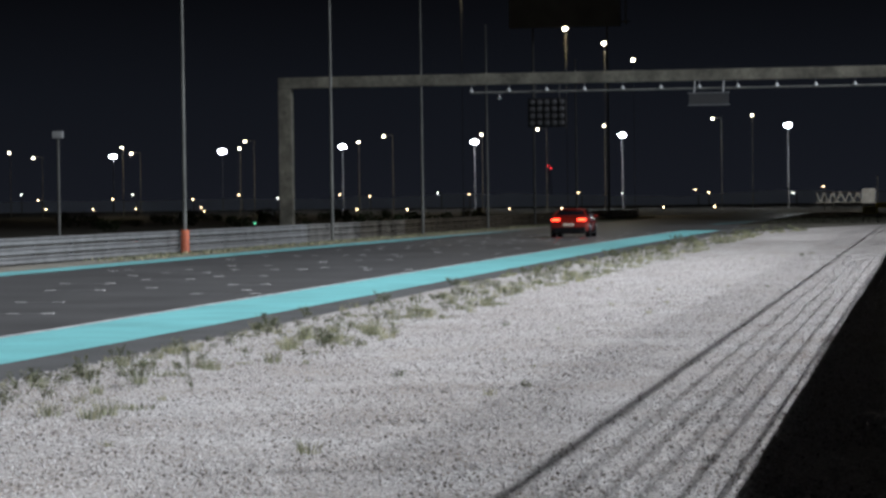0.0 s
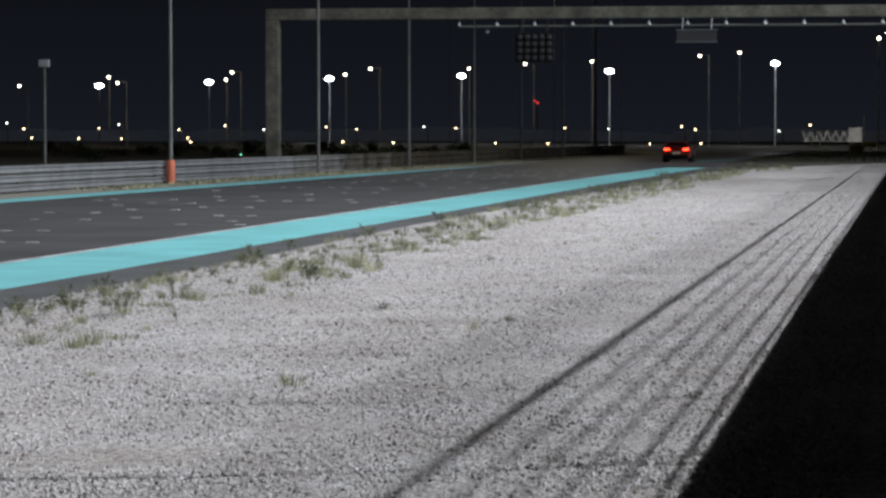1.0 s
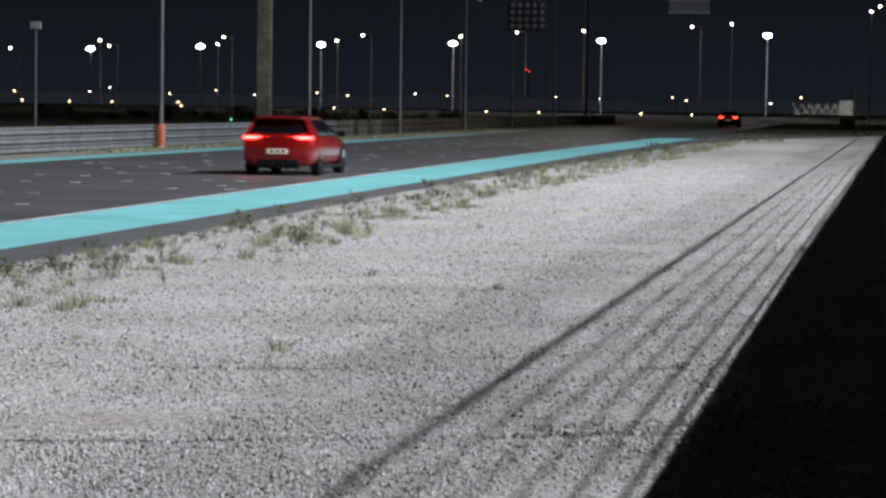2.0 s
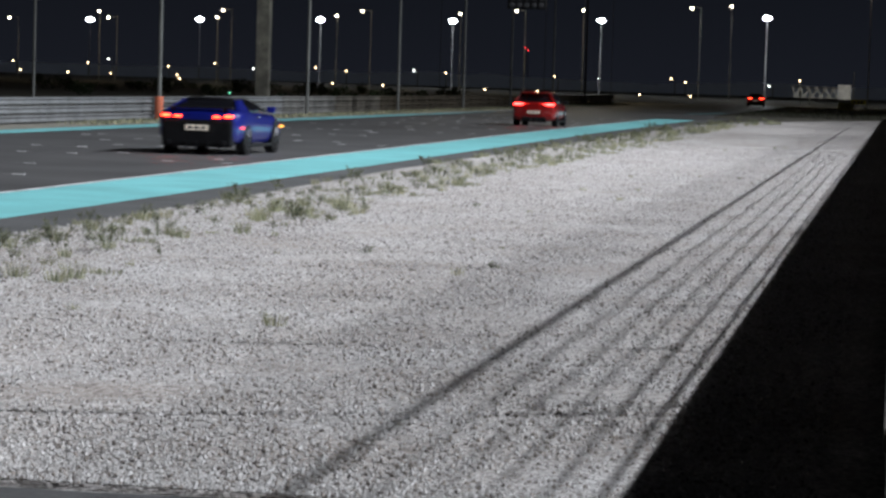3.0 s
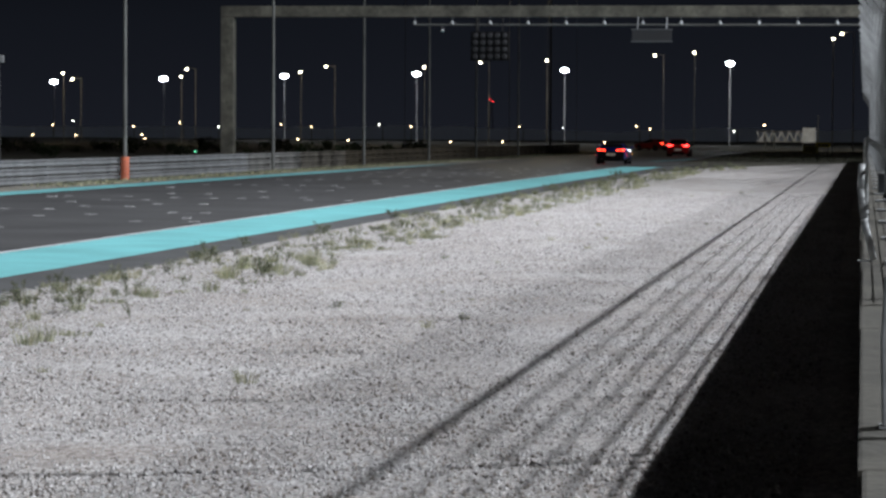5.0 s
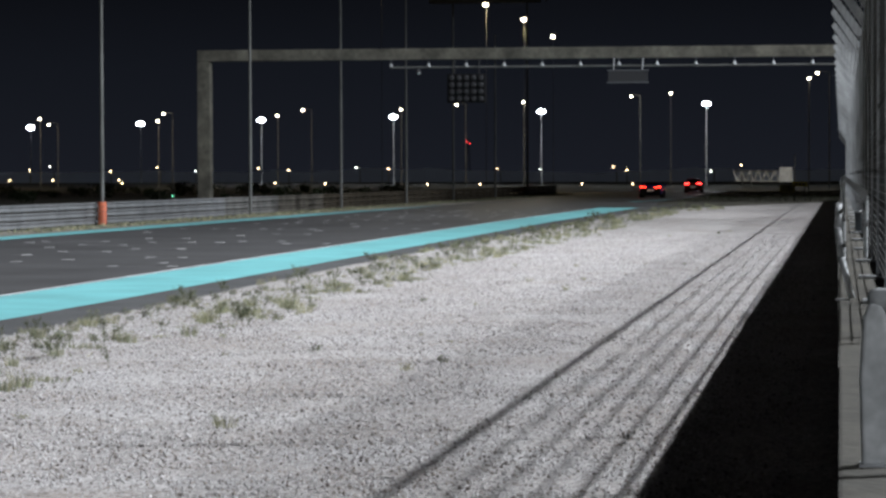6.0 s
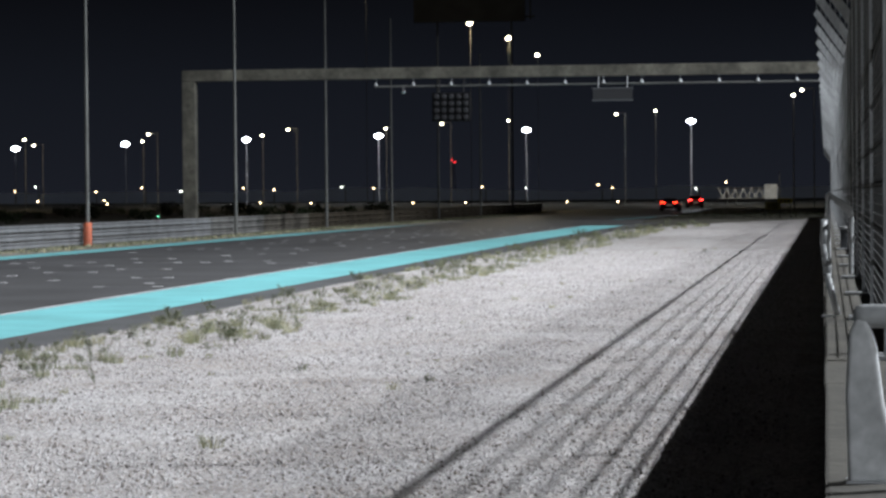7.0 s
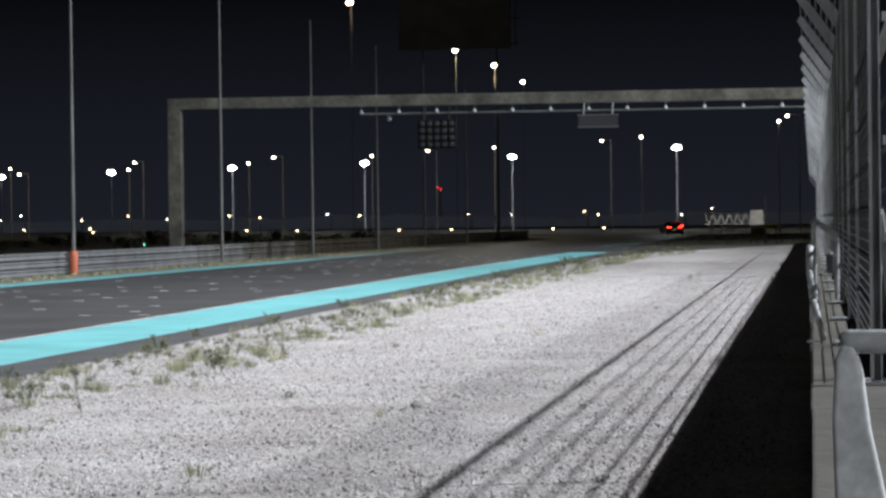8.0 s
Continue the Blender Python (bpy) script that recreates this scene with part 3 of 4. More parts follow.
sb = tagged(base("signal_board", -18.15, 134.2, 5.4), "dark start-light board with rows of unlit lamps", "signal board")
b = B()
box(b, -0.95, 0.95, -0.08, 0.08, 0, 1.42, 0.03)
tube(b, (-0.6, 0, 1.4), (-0.6, 0.3, 2.16), 0.03)
tube(b, (0.6, 0, 1.4), (0.6, 0.3, 2.16), 0.03)
part("panel", b, M_BLACK, sb)
lens = None
for r in range(4):
    for c in range(5):
        if not lens:
            b = B()
            bmesh.ops.create_cone(b, cap_ends=True, segments=12, radius1=0.13, radius2=0.10, depth=0.08, matrix=pose(0, 0, 0, 90, 0, 0))
            o = part("lamp", b, M_BOARD, sb)
            lens = o.data
        else:
            o = new("lamp", lens)
            o.parent = sb
        o.matrix_basis = pose(-0.72 + 0.36 * c, -0.12, 0.2 + 0.34 * r)
wb = tagged(base("message_board", -10.26, 134.3, 6.32), "grey framed message board under the gantry", "sign board")
b = B()
box(b, -0.95, 0.95, -0.05, 0.05, 0.03, 0.6)
part("panel", b, M_BOARD, wb)
for z in (0.0, 0.58):
    b = B()
    box(b, -1.0, 1.0, -0.08, 0.08, z, z + 0.06)
    part("frame_bar", b, M_DARKPOLE, wb)
for x in (-0.7, 0.7):
    b = B()
    tube(b, (x, 0, 0.6), (x, 0.45, 1.25), 0.025)
    part("hanger", b, M_STEEL, wb)

# dark billboard over the far track side
bb = tagged(base("billboard", -32.1, 250), "large dark unlit billboard on a column", "billboard")
b = B()
box(b, -5.1, 5.1, -0.3, 0.3, 17.5, 22.8, 0.05)
part("panel", b, M_SCREEN, bb)
for x in (-3.0, 3.8):
    b = B()
    tube(b, (x, 0.4, -0.03), (x, 0.4, 22), 0.09, 0.08, 10)
    part("column", b, M_POLE, bb)
for z in (17.9, 20.2, 22.3):
    b = B()
    tube(b, (5.1, 0, z), (6.0, -0.4, z), 0.07)
    part("lamp_arm", b, M_POLE, bb)
b = B()
tube(b, (5.6, -0.2, 17.6), (5.6, -0.2, 22.6), 0.07)
part("ladder_rail", b, M_POLE, bb)

# ---- lamps in the distance ----
FLOODS = [(-250.5, 723.8, 14.5), (-205.9, 687.9, 14.4), (-164.5, 639.6, 14.3), (-128.0, 605.2, 14.3), (-92.5, 570.4, 14.1), (-56.8, 526.7, 14.0), (-22.7, 471.4, 13.9)]
WARM = [(-152.8, 450.0, 10.9), (-148.6, 450.0, 10.0), (-133.0, 450.0, 11.5), (-131.4, 450.0, 10.5), (-112.7, 450.0, 11.0), (-111.7, 450.0, 12.2), (-92.4, 450.0, 11.8), (-88.1, 450.0, 12.7), (-71.7, 450.0, 12.7), (-62.4, 450.0, 13.4), (-51.4, 450.0, 13.8), (-33.8, 450.0, 14.6), (-27.4, 450.0, 15.1), (-2.8, 330.0, 13.8), (-3.8, 330.0, 13.2)]
HIGH = [(-38.3, 230.0, 20.3), (-37.9, 296.0, 20.2), (-36.9, 323.8, 20.1), (-37.7, 364.3, 20.1)]
LOW = [(-234.7, 700.0, 4.92), (-230.1, 700.0, 3.37), (-209.7, 700.0, 3.44), (-204.2, 700.0, 4.53), (-188.0, 700.0, 3.13), (-175.7, 700.0, 4.14), (-165.4, 700.0, 3.13), (-148.9, 700.0, 3.83), (-140.9, 700.0, 3.29), (-123.2, 700.0, 3.91), (-114.9, 700.0, 3.52), (-86.9, 700.0, 3.60), (-75.6, 700.0, 3.29), (-57.2, 700.0, 3.91), (-53.7, 700.0, 3.13), (-32.6, 700.0, 2.74), (-25.0, 700.0, 4.30)]
BOLLARDS = [(-140.0, 430.0, 1.3), (-132.1, 430.0, 1.2), (-125.0, 430.0, 1.2), (-114.1, 430.0, 1.3), (-113.6, 430.0, 0.7), (-88.7, 430.0, 0.7), (-80.6, 430.0, 0.6), (-64.3, 430.0, 0.5), (-56.0, 430.0, 0.5), (-40.0, 430.0, 0.5), (-32.1, 430.0, 0.5)]


def lamp_post(name, x, y, z, size, lens_mat, pole_mat, label, group, arm=0.0, r=0.09):
    p = tagged(base(name, x + arm, y), label, "street lamp" if "flood" not in name else "floodlight", group)
    b = B()
    tube(b, (0, 0, dip(x + arm, y) - 0.03), (0, 0, z + 0.2), r, r * 0.7, 8)
    if arm:
        tube(b, (0, 0, z + 0.15), (-arm, 0, z + 0.2), r * 0.6, r * 0.5, 6)
    part("post", b, pole_mat, p)
    b = B()
    box(b, -arm - size, -arm + size, -0.3 - size * 0.9, 0.2, z + 0.72 * size, z + size * 1.0, 0.02)
    part("housing", b, M_DARKPOLE, p)
    b = B()
    bmesh.ops.create_uvsphere(b, u_segments=16, v_segments=10, radius=size, matrix=pose(-arm, -0.3 - size, z) @ Matrix.Diagonal((1, 0.5, 0.7, 1)))
    part("lens", b, lens_mat, p, smooth=True)
    return p


def flood_tower(x, y, z):
    """A post with a crossbar and two rows of floodlights."""
    p = tagged(base("flood_tower", x, y), "distant floodlight cluster, blinding cold white, on a pale post", "floodlight", "distant floodlights")
    # heads grow with distance, to match the glare's width in the camera's view
    k = y / 520
    b = B()
    tube(b, (0, 0, dip(x, y) - 0.03), (0, 0, z - 0.3), 0.12, 0.09, 8)
    part("post", b, M_PALE, p)
    b = B()
    for dz in (-0.24, 0.24):
        box(b, -0.75 * k, 0.75 * k, -0.05, 0.05, z + dz * k - 0.05, z + dz * k + 0.05)
    part("crossbar", b, M_DARKPOLE, p)
    for dx, dz, r in ((-0.5, 0.0, 0.27), (0.0, 0.0, 0.46), (0.5, 0.0, 0.27)):
        b = B()
        bmesh.ops.create_uvsphere(b, u_segments=12, v_segments=8, radius=r * k, matrix=pose(dx * k, -0.3, z + dz * k) @ Matrix.Diagonal((1, 0.5, 1, 1)))
        part("lens", b, M_L_COLD, p, smooth=True)


for x, y, z in FLOODS:
    flood_tower(x, y, z)
for i, (x, y, z) in enumerate(WARM):
    lamp_post("street_lamp", x, y, z, 0.23 if y > 400 else 0.19, M_L_WARM, M_PALE, "lit street lamp on a tall thin post", "lit street lamps", 1.4 if i % 2 else 0.0, 0.085)
for x, y, z in HIGH:
    lamp_post("high_mast_lamp", x, y, z, 0.28, M_L_WARM, M_DARKPOLE, "high lit lamp on a dark mast", "high lamps", 0.0, 0.03)
for i, (x, y, z) in enumerate(LOW):
    lamp_post("low_street_lamp", x, y, z, 0.21, M_L_AMBER if i % 3 else M_L_WHITE, M_POLE, "far low street lamp glowing amber", "far street lamps", 0.9 if i % 2 else 0.0, 0.13)
for x, y, z in BOLLARDS:
    lamp_post("bollard_light", x, y, z, 0.13, M_L_AMBER, M_DARKPOLE, "small warm bollard light far off", "bollard lights", 0, 0.08)
lamp_post("green_marker_light", -46.5, 190, 0.45, 0.06, M_L_GREEN, M_DARKPOLE, "tiny green marker light", "marker lights", 0, 0.03)
tw = tagged(base("beacon_tower", -202, 1500), "far lattice tower with red beacon lights", "tower")
b = B()
for dx, dy in ((-1, -1), (1, -1), (1, 1), (-1, 1)):
    tube(b, (dx * 1.2, dy * 1.2, -0.03), (dx * 0.3, dy * 0.3, 22), 0.12, 0.1, 6)
for k in range(7):
    s = 1.2 - 0.12 * k
    tube(b, (-s, -s, 3 * k), (s, -s, 3 * k + 3), 0.08, n=5)
part("lattice", b, M_BLACK, tw)
for dx, z in ((-0.7, 20.4), (1.0, 19.2)):
    b = B()
    bmesh.ops.create_uvsphere(b, u_segments=10, v_segments=6, radius=0.34, matrix=Matrix.Translation((dx, -1.3, z)))
    part("beacon", b, M_L_RED, tw)

# white truss with a board, lying beyond the corner
tr = tagged(base("truss_structure", 0, 380), "white lattice truss with a pale board beyond the corner", "truss")
for z in (1.0, 2.35):
    b = B()
    tube(b, (-14.6, 0, z), (-8.2, 0, z), 0.07)
    part("chord", b, M_WHITEMETAL if z < 2 else M_POLE, tr)
for k in range(12):
    x = -14.6 + 0.56 * k
    b = B()
    tube(b, (x, 0, 1.0 if k % 2 else 2.35), (x + 0.56, 0, 2.35 if k % 2 else 1.0), 0.11)
    part("diagonal", b, M_WHITEMETAL, tr)
for x in (-13.4, -12.2, -8.2):
    b = B()
    tube(b, (x, 0, -0.03), (x, 0, 2.35), 0.08)
    part("upright", b, M_POLE, tr)
b = B()
box(b, -8.4, -6.6, -0.1, 0.1, 0.85, 2.85, 0.03)
part("board", b, M_WHITEMETAL, tr)
b = B()
tube(b, (-6.3, 0, -0.03), (-6.3, 0, 4.6), 0.06)
part("mast", b, M_POLE, tr)

# braking marker and a yellow board beyond the gravel
mk = tagged(base("distance_marker", -3.77, 196), "dark olive braking-distance board with black figures", "marker board")
b = B()
box(b, -0.52, 0.52, -0.04, 0.04, 0.58, 1.12, 0.01)
part("panel", b, M_OCHRE, mk)
figures = bpy.data.curves.new("figures", "FONT")
figures.body, figures.size, figures.align_x, figures.extrude = "100", 0.52, "CENTER", 0.004
fg = new("figures", figures)
fg.data.materials.append(M_BLACK)
fg.parent = mk
fg.matrix_basis = pose(0, -0.046, 0.67, 90, 0, 0)
for x in (-0.45, 0.45):
    b = B()
    box(b, x - 0.03, x + 0.03, 0.041, 0.1, -0.03, 1.05)
    part("leg", b, M_POLE, mk)
yb = tagged(base("marker_board", -2.9, 197), "low yellow marker board with dark bars", "marker board")
b = B()
box(b, -0.5, 0.5, -0.05, 0.05, 1.02, 1.34, 0.01)
part("panel", b, M_YELLOW, yb)
for i in range(3):
    b = B()
    box(b, -0.36 + 0.26 * i, -0.18 + 0.26 * i, -0.056, -0.048, 1.08, 1.25)
    part("panel_bar", b, M_BARS, yb)
for x in (-0.35, 0.35):
    b = B()
    box(b, x - 0.03, x + 0.03, 0.051, 0.11, -0.03, 1.28)
    part("leg", b, M_POLE, yb)

# ---- cars ----


def body_ring(y, w, zb, zs, crown=0.04, tuck=0.9):
    half = [(0.0, zb), (w * 0.72, zb), (w * tuck, zb + 0.05), (w * 0.985, zb + 0.18), (w, zb + 0.6 * (zs - zb)), (w * 0.985, zs - 0.10), (w * 0.92, zs - 0.02), (w * 0.6, zs + crown * 0.6), (0.0, zs + crown)]
    return [(x, y, z) for x, z in half] + [(-x, y, z) for x, z in half[-2:0:-1]]


def car(name, label, paint, spec):
    """A car with its rear bumper at the origin, nose towards +y."""
    c = base(name)
    b = B()
    loft(b, [body_ring(*s) for s in spec["body"]])
    body = part("body", b, paint, c, smooth=True)
    mod = body.modifiers.new("bevel", "BEVEL")
    mod.width, mod.segments, mod.limit_method = 0.03, 2, "ANGLE"
    b = B()
    loft(b, [[(x, y, z) for x, y, z in ring] for ring in spec["cabin"]])
    part("glasshouse", b, M_GLASS, c, "black tinted glass", smooth=True)
    b = B()
    loft(b, spec["roof"])
    part("roof", b, paint if not spec.get("black_roof") else M_BLACK, c, smooth=True)
    for s in (-1, 1):
        b = B()
        loft(b, [[(s * x, y, z) for x, y, z in ring] for ring in spec["pillar"]])
        part("rear_pillar", b, paint, c)
    b = B()
    w = spec["w"]
    box(b, -w * spec["skirt"][0], w * spec["skirt"][0], -0.025, 0.2, 0.17, spec["skirt"][1], 0.075)
    for x in (-0.5, -0.25, 0.0, 0.25, 0.5):
        box(b, x - 0.012, x + 0.012, -0.06, 0.1, 0.14, 0.3)
    part("diffuser", b, M_BLACK, c, "black lower bumper and diffuser, raised where a rear is coloured as shaded")
    for s in (-1, 1):
        b = B()
        tube(b, (s * spec["pipe"], -0.07, 0.27), (s * spec["pipe"], 0.2, 0.27), 0.055, n=12)
        part("exhaust_tip", b, M_RIM, c)
        b = B()
        box(b, min(s * (w - 0.02), s * (w + 0.17)), max(s * (w - 0.02), s * (w + 0.17)), spec["mirror"] - 0.05, spec["mirror"] + 0.1, 0.93, 1.08, 0.03)
        part("mirror", b, M_BLACK if spec.get("dark_mirror") else paint, c)
        b = B()
        box(b, min(s * 0.3, s * 0.56), max(s * 0.3, s * 0.56), spec["len"] - 0.06, spec["len"] + 0.015, 0.5, 0.58, 0.01)
        part("headlight", b, M_HEAD, c)
        for x0, x1, z0, z1, mat in spec["tail"]:
            b = B()
            box(b, min(s * x0, s * x1), max(s * x0, s * x1), -0.035, 0.12, z0, z1, 0.015)
            tl = part("tail_light", b, mat, c)
            if mat in (M_TAIL, M_TAIL_WARM):
                b = B()
                mx, mz, hx, hz = (x0 + x1) / 2, (z0 + z1) / 2, (x1 - x0) * 0.36, (z1 - z0) * 0.26
                box(b, s * mx - hx, s * mx + hx, -0.042, -0.03, mz - hz, mz + hz, 0.004)
                part("lamp_core", b, M_CORE if mat is M_TAIL else M_CORE_WARM, tl)
        if spec.get("markers"):
            for yy, mat in ((0.46, M_MARKER_R), (spec["len"] - 0.35, M_MARKER_A)):
                b = B()
                box(b, min(s * (w - 0.09), s * (w + 0.006)), max(s * (w - 0.09), s * (w + 0.006)), yy - 0.12, yy + 0.12, 0.58, 0.635, 0.01)
                part("side_marker", b, mat, c)
        b = B()
        box(b, min(s * (w - 0.06), s * (w - 0.005)), max(s * (w - 0.06), s * (w - 0.005)), 1.0, spec["len"] - 1.2, 0.16, 0.235, 0.02)
        part("side_skirt", b, M_BLACK, c)
        b = B()
        box(b, min(s * (w - 0.04), s * (w + 0.012)), max(s * (w - 0.04), s * (w + 0.012)), spec["mirror"] - 0.95, spec["mirror"] - 0.72, 0.83, 0.86, 0.008)
        part("door_handle", b, M_CHROME if not spec.get("dark_mirror") else M_BLACK, c)
    for x0, x1, y0, z0, z1, mat in spec["centre"]:
        b = B()
        box(b, x0, x1, y0, y0 + 0.05, z0, z1, 0.006)
        part("brake_light", b, mat, c)
    b = B()
    box(b, -0.26, 0.26, -0.05, 0.02, spec["plate"] - 0.06, spec["plate"] + 0.06, 0.005)
    rc = B()
    box(rc, -0.4, 0.4, -0.03, 0.05, spec["plate"] - 0.12, spec["plate"] + 0.1, 0.02)
    part("plate_recess", rc, M_BLACK if spec.get("black_wing") else paint, c)
    pl = part("plate", b, M_PLATE_GLOW, c, "pale glowing plate with plain bars")
    for i in range(3):
        b = B()
        box(b, -0.2 + i * 0.15, -0.1 + i * 0.15, -0.056, -0.048, spec["plate"] - 0.03, spec["plate"] + 0.03)
        part("plate_bar", b, M_BARS, pl)
    if spec.get("wing"):
        y0, y1, zz, hw = spec["wing"]
        b = B()
        box(b, -hw, hw, y0, y1, zz, zz + 0.035, 0.012)
        for s in (-1, 1):
            box(b, s * hw * 0.75 - 0.03, s * hw * 0.75 + 0.03, y0 + 0.05, y1, zz - spec["wing_leg"], zz + 0.01)
        part("spoiler", b, M_BLACK if spec.get("black_wing") else paint, c)
    r = spec["r"]
    for yy in spec["axles"]:
        for s in (-1, 1):
            wx = w - 0.115
            b = B()
            bmesh.ops.create_cone(b, cap_ends=True, segments=28, radius1=r + 0.045, radius2=r + 0.045, depth=0.2, matrix=pose(s * (w - 0.102), yy, r + 0.02, 0, 90, 0))
            part("wheel_arch", b, M_BLACK, c)
            wh = base("wheel", s * wx, yy, r)
            wh.parent = c
            b = B()
            prof = [(-0.12, r * 0.66), (-0.115, r * 0.93), (-0.08, r), (0.08, r), (0.125, r * 0.95), (0.128, r * 0.7)]
            rings = []
            for i in range(28):
                a = 2 * math.pi * i / 28
                rings.append([(s * x, math.cos(a) * q, math.sin(a) * q) for x, q in prof])
            loft(b, rings + rings[:1], False)
            ty = part("tyre", b, M_RUBBER, wh, smooth=True)
            b = B()
            bmesh.ops.create_cone(b, cap_ends=True, segments=24, radius1=r * 0.68, radius2=r * 0.68, depth=0.05, matrix=pose(s * 0.06, 0, 0, 0, 90, 0))
            for i in range(5):
                a = 2 * math.pi * i / 5
                tube(b, (s * 0.115, 0, 0), (s * 0.115, math.cos(a) * r * 0.66, math.sin(a) * r * 0.66), 0.035, 0.03, 6)
            part("rim", b, M_RIM, wh)
    return tagged(c, label, "car")


def quad_ring(y0, y1, z, w, r=0.2):
    """A rounded rectangle at height z."""
    pts = []
    for cx, cy, a0 in ((w - r, y0 + r, -90), (w - r, y1 - r, 0), (-w + r, y1 - r, 90), (-w + r, y0 + r, 180)):
        for k in range(4):
            a = radians(a0 + 30 * k)
            pts.append((cx + r * math.cos(a), cy + r * math.sin(a), z))
    return pts


HATCH = dict(skirt=(0.58, 0.40), w=0.93, len=4.37, r=0.345, axles=(0.80, 3.47), pipe=0.12, mirror=2.95, plate=0.585, dark_mirror=True,
    body=[(0.0, 0.68, 0.27, 0.93, 0.02), (0.05, 0.83, 0.24, 0.97, 0.02), (0.14, 0.90, 0.22, 1.0, 0.02), (0.45, 0.94, 0.22, 1.0), (0.8, 0.955, 0.22, 1.0), (1.4, 0.93, 0.2, 0.98), (2.9, 0.92, 0.2, 0.96), (3.3, 0.92, 0.2, 0.92), (3.9, 0.90, 0.22, 0.82), (4.25, 0.78, 0.25, 0.72), (4.37, 0.6, 0.3, 0.62)],
    cabin=[quad_ring(0.12, 3.35, 0.96, 0.85), quad_ring(0.22, 2.9, 1.18, 0.75), quad_ring(0.42, 2.3, 1.40, 0.60)],
    roof=[quad_ring(0.14, 2.4, 1.385, 0.64), quad_ring(0.15, 2.32, 1.415, 0.61), quad_ring(0.3, 2.15, 1.44, 0.52), quad_ring(0.6, 1.8, 1.455, 0.36)],
    pillar=[[(0.78, 0.08, 0.96), (0.88, 0.08, 0.96), (0.88, 0.8, 0.98), (0.84, 0.8, 0.98)], [(0.57, 0.27, 1.40), (0.625, 0.25, 1.40), (0.625, 0.62, 1.40), (0.58, 0.62, 1.40)]],
    tail=[(0.50, 0.87, 0.88, 0.96, M_TAIL), (0.4, 0.53, 0.92, 0.95, M_TAIL), (0.2, 0.41, 0.925, 0.95, M_TAIL_DIM), (0.60, 0.80, 0.44, 0.47, M_REFLECT)],
    centre=[(-0.14, 0.14, 0.04, 1.405, 1.43, M_REFLECT)], wing=(0.06, 0.4, 1.40, 0.58), wing_leg=0.02)
# the black bumper panel reaches higher here: shade on the rear put into colour
BLUE = dict(skirt=(0.86, 0.79), w=0.95, len=4.78, r=0.35, axles=(0.95, 3.76), pipe=0.62, mirror=2.85, plate=0.60, black_roof=True, markers=True, dark_mirror=False,
    body=[(0.0, 0.74, 0.34, 0.90, 0.02), (0.05, 0.86, 0.3, 0.94, 0.02), (0.14, 0.92, 0.26, 0.97, 0.02), (0.5, 0.95, 0.22, 1.0), (1.1, 0.96, 0.2, 1.0), (2.0, 0.93, 0.2, 0.95), (3.0, 0.92, 0.2, 0.93), (3.7, 0.95, 0.2, 0.88), (4.4, 0.92, 0.22, 0.78), (4.68, 0.82, 0.24, 0.7), (4.78, 0.66, 0.3, 0.6)],
    cabin=[quad_ring(0.45, 3.4, 0.95, 0.84), quad_ring(0.85, 2.95, 1.10, 0.75), quad_ring(1.25, 2.3, 1.235, 0.62)],
    roof=[quad_ring(1.2, 2.4, 1.225, 0.63), quad_ring(1.22, 2.32, 1.255, 0.6), quad_ring(1.4, 2.15, 1.275, 0.5)],
    pillar=[[(0.80, 0.42, 0.97), (0.87, 0.42, 0.97), (0.87, 1.35, 0.97), (0.80, 1.35, 0.97)], [(0.57, 1.18, 1.23), (0.64, 1.18, 1.23), (0.64, 1.5, 1.23), (0.57, 1.5, 1.23)]],
    tail=[(0.62, 0.82, 0.825, 0.90, M_TAIL_WARM), (0.36, 0.53, 0.82, 0.875, M_TAIL_WARM)],
    centre=[(-0.2, 0.2, 0.4, 1.0, 1.02, M_TAIL_DIM)], wing=(0.0, 0.24, 1.03, 0.8), wing_leg=0.07, black_wing=True)
COUPE = dict(skirt=(0.86, 0.5), w=0.95, len=4.78, r=0.35, axles=(0.95, 3.67), pipe=0.6, mirror=2.9, plate=0.62,
    body=[(0.0, 0.76, 0.34, 0.92, 0.02), (0.05, 0.87, 0.3, 0.96, 0.02), (0.14, 0.92, 0.26, 0.98, 0.02), (0.5, 0.95, 0.22, 1.02), (1.2, 0.95, 0.2, 1.0), (2.2, 0.92, 0.2, 0.96), (3.0, 0.92, 0.2, 0.95), (3.7, 0.94, 0.2, 0.9), (4.4, 0.92, 0.22, 0.8), (4.68, 0.82, 0.24, 0.72), (4.78, 0.66, 0.3, 0.62)],
    cabin=[quad_ring(0.5, 3.4, 0.97, 0.84), quad_ring(0.85, 2.95, 1.17, 0.75), quad_ring(1.25, 2.3, 1.34, 0.62)],
    roof=[quad_ring(1.15, 2.4, 1.33, 0.63), quad_ring(1.18, 2.32, 1.365, 0.6), quad_ring(1.4, 2.15, 1.385, 0.5)],
    pillar=[[(0.80, 0.45, 0.98), (0.87, 0.45, 0.98), (0.87, 1.3, 0.98), (0.80, 1.3, 0.98)], [(0.57, 1.12, 1.33), (0.64, 1.12, 1.33), (0.64, 1.5, 1.33), (0.57, 1.5, 1.33)]],
    tail=[(0.42, 0.84, 0.81, 0.905, M_TAIL_WARM)],
    centre=[(-0.18, 0.18, 0.62, 1.03, 1.05, M_TAIL)], wing=(-0.02, 0.22, 1.04, 0.84), wing_leg=0.06)
car_a = car("coupe_car", "orange-red two-door coupe with glowing tail lights", M_ORED, COUPE)
car_b = car("hatchback_car", "glossy red hatchback with glowing tail lights", M_RED, HATCH)
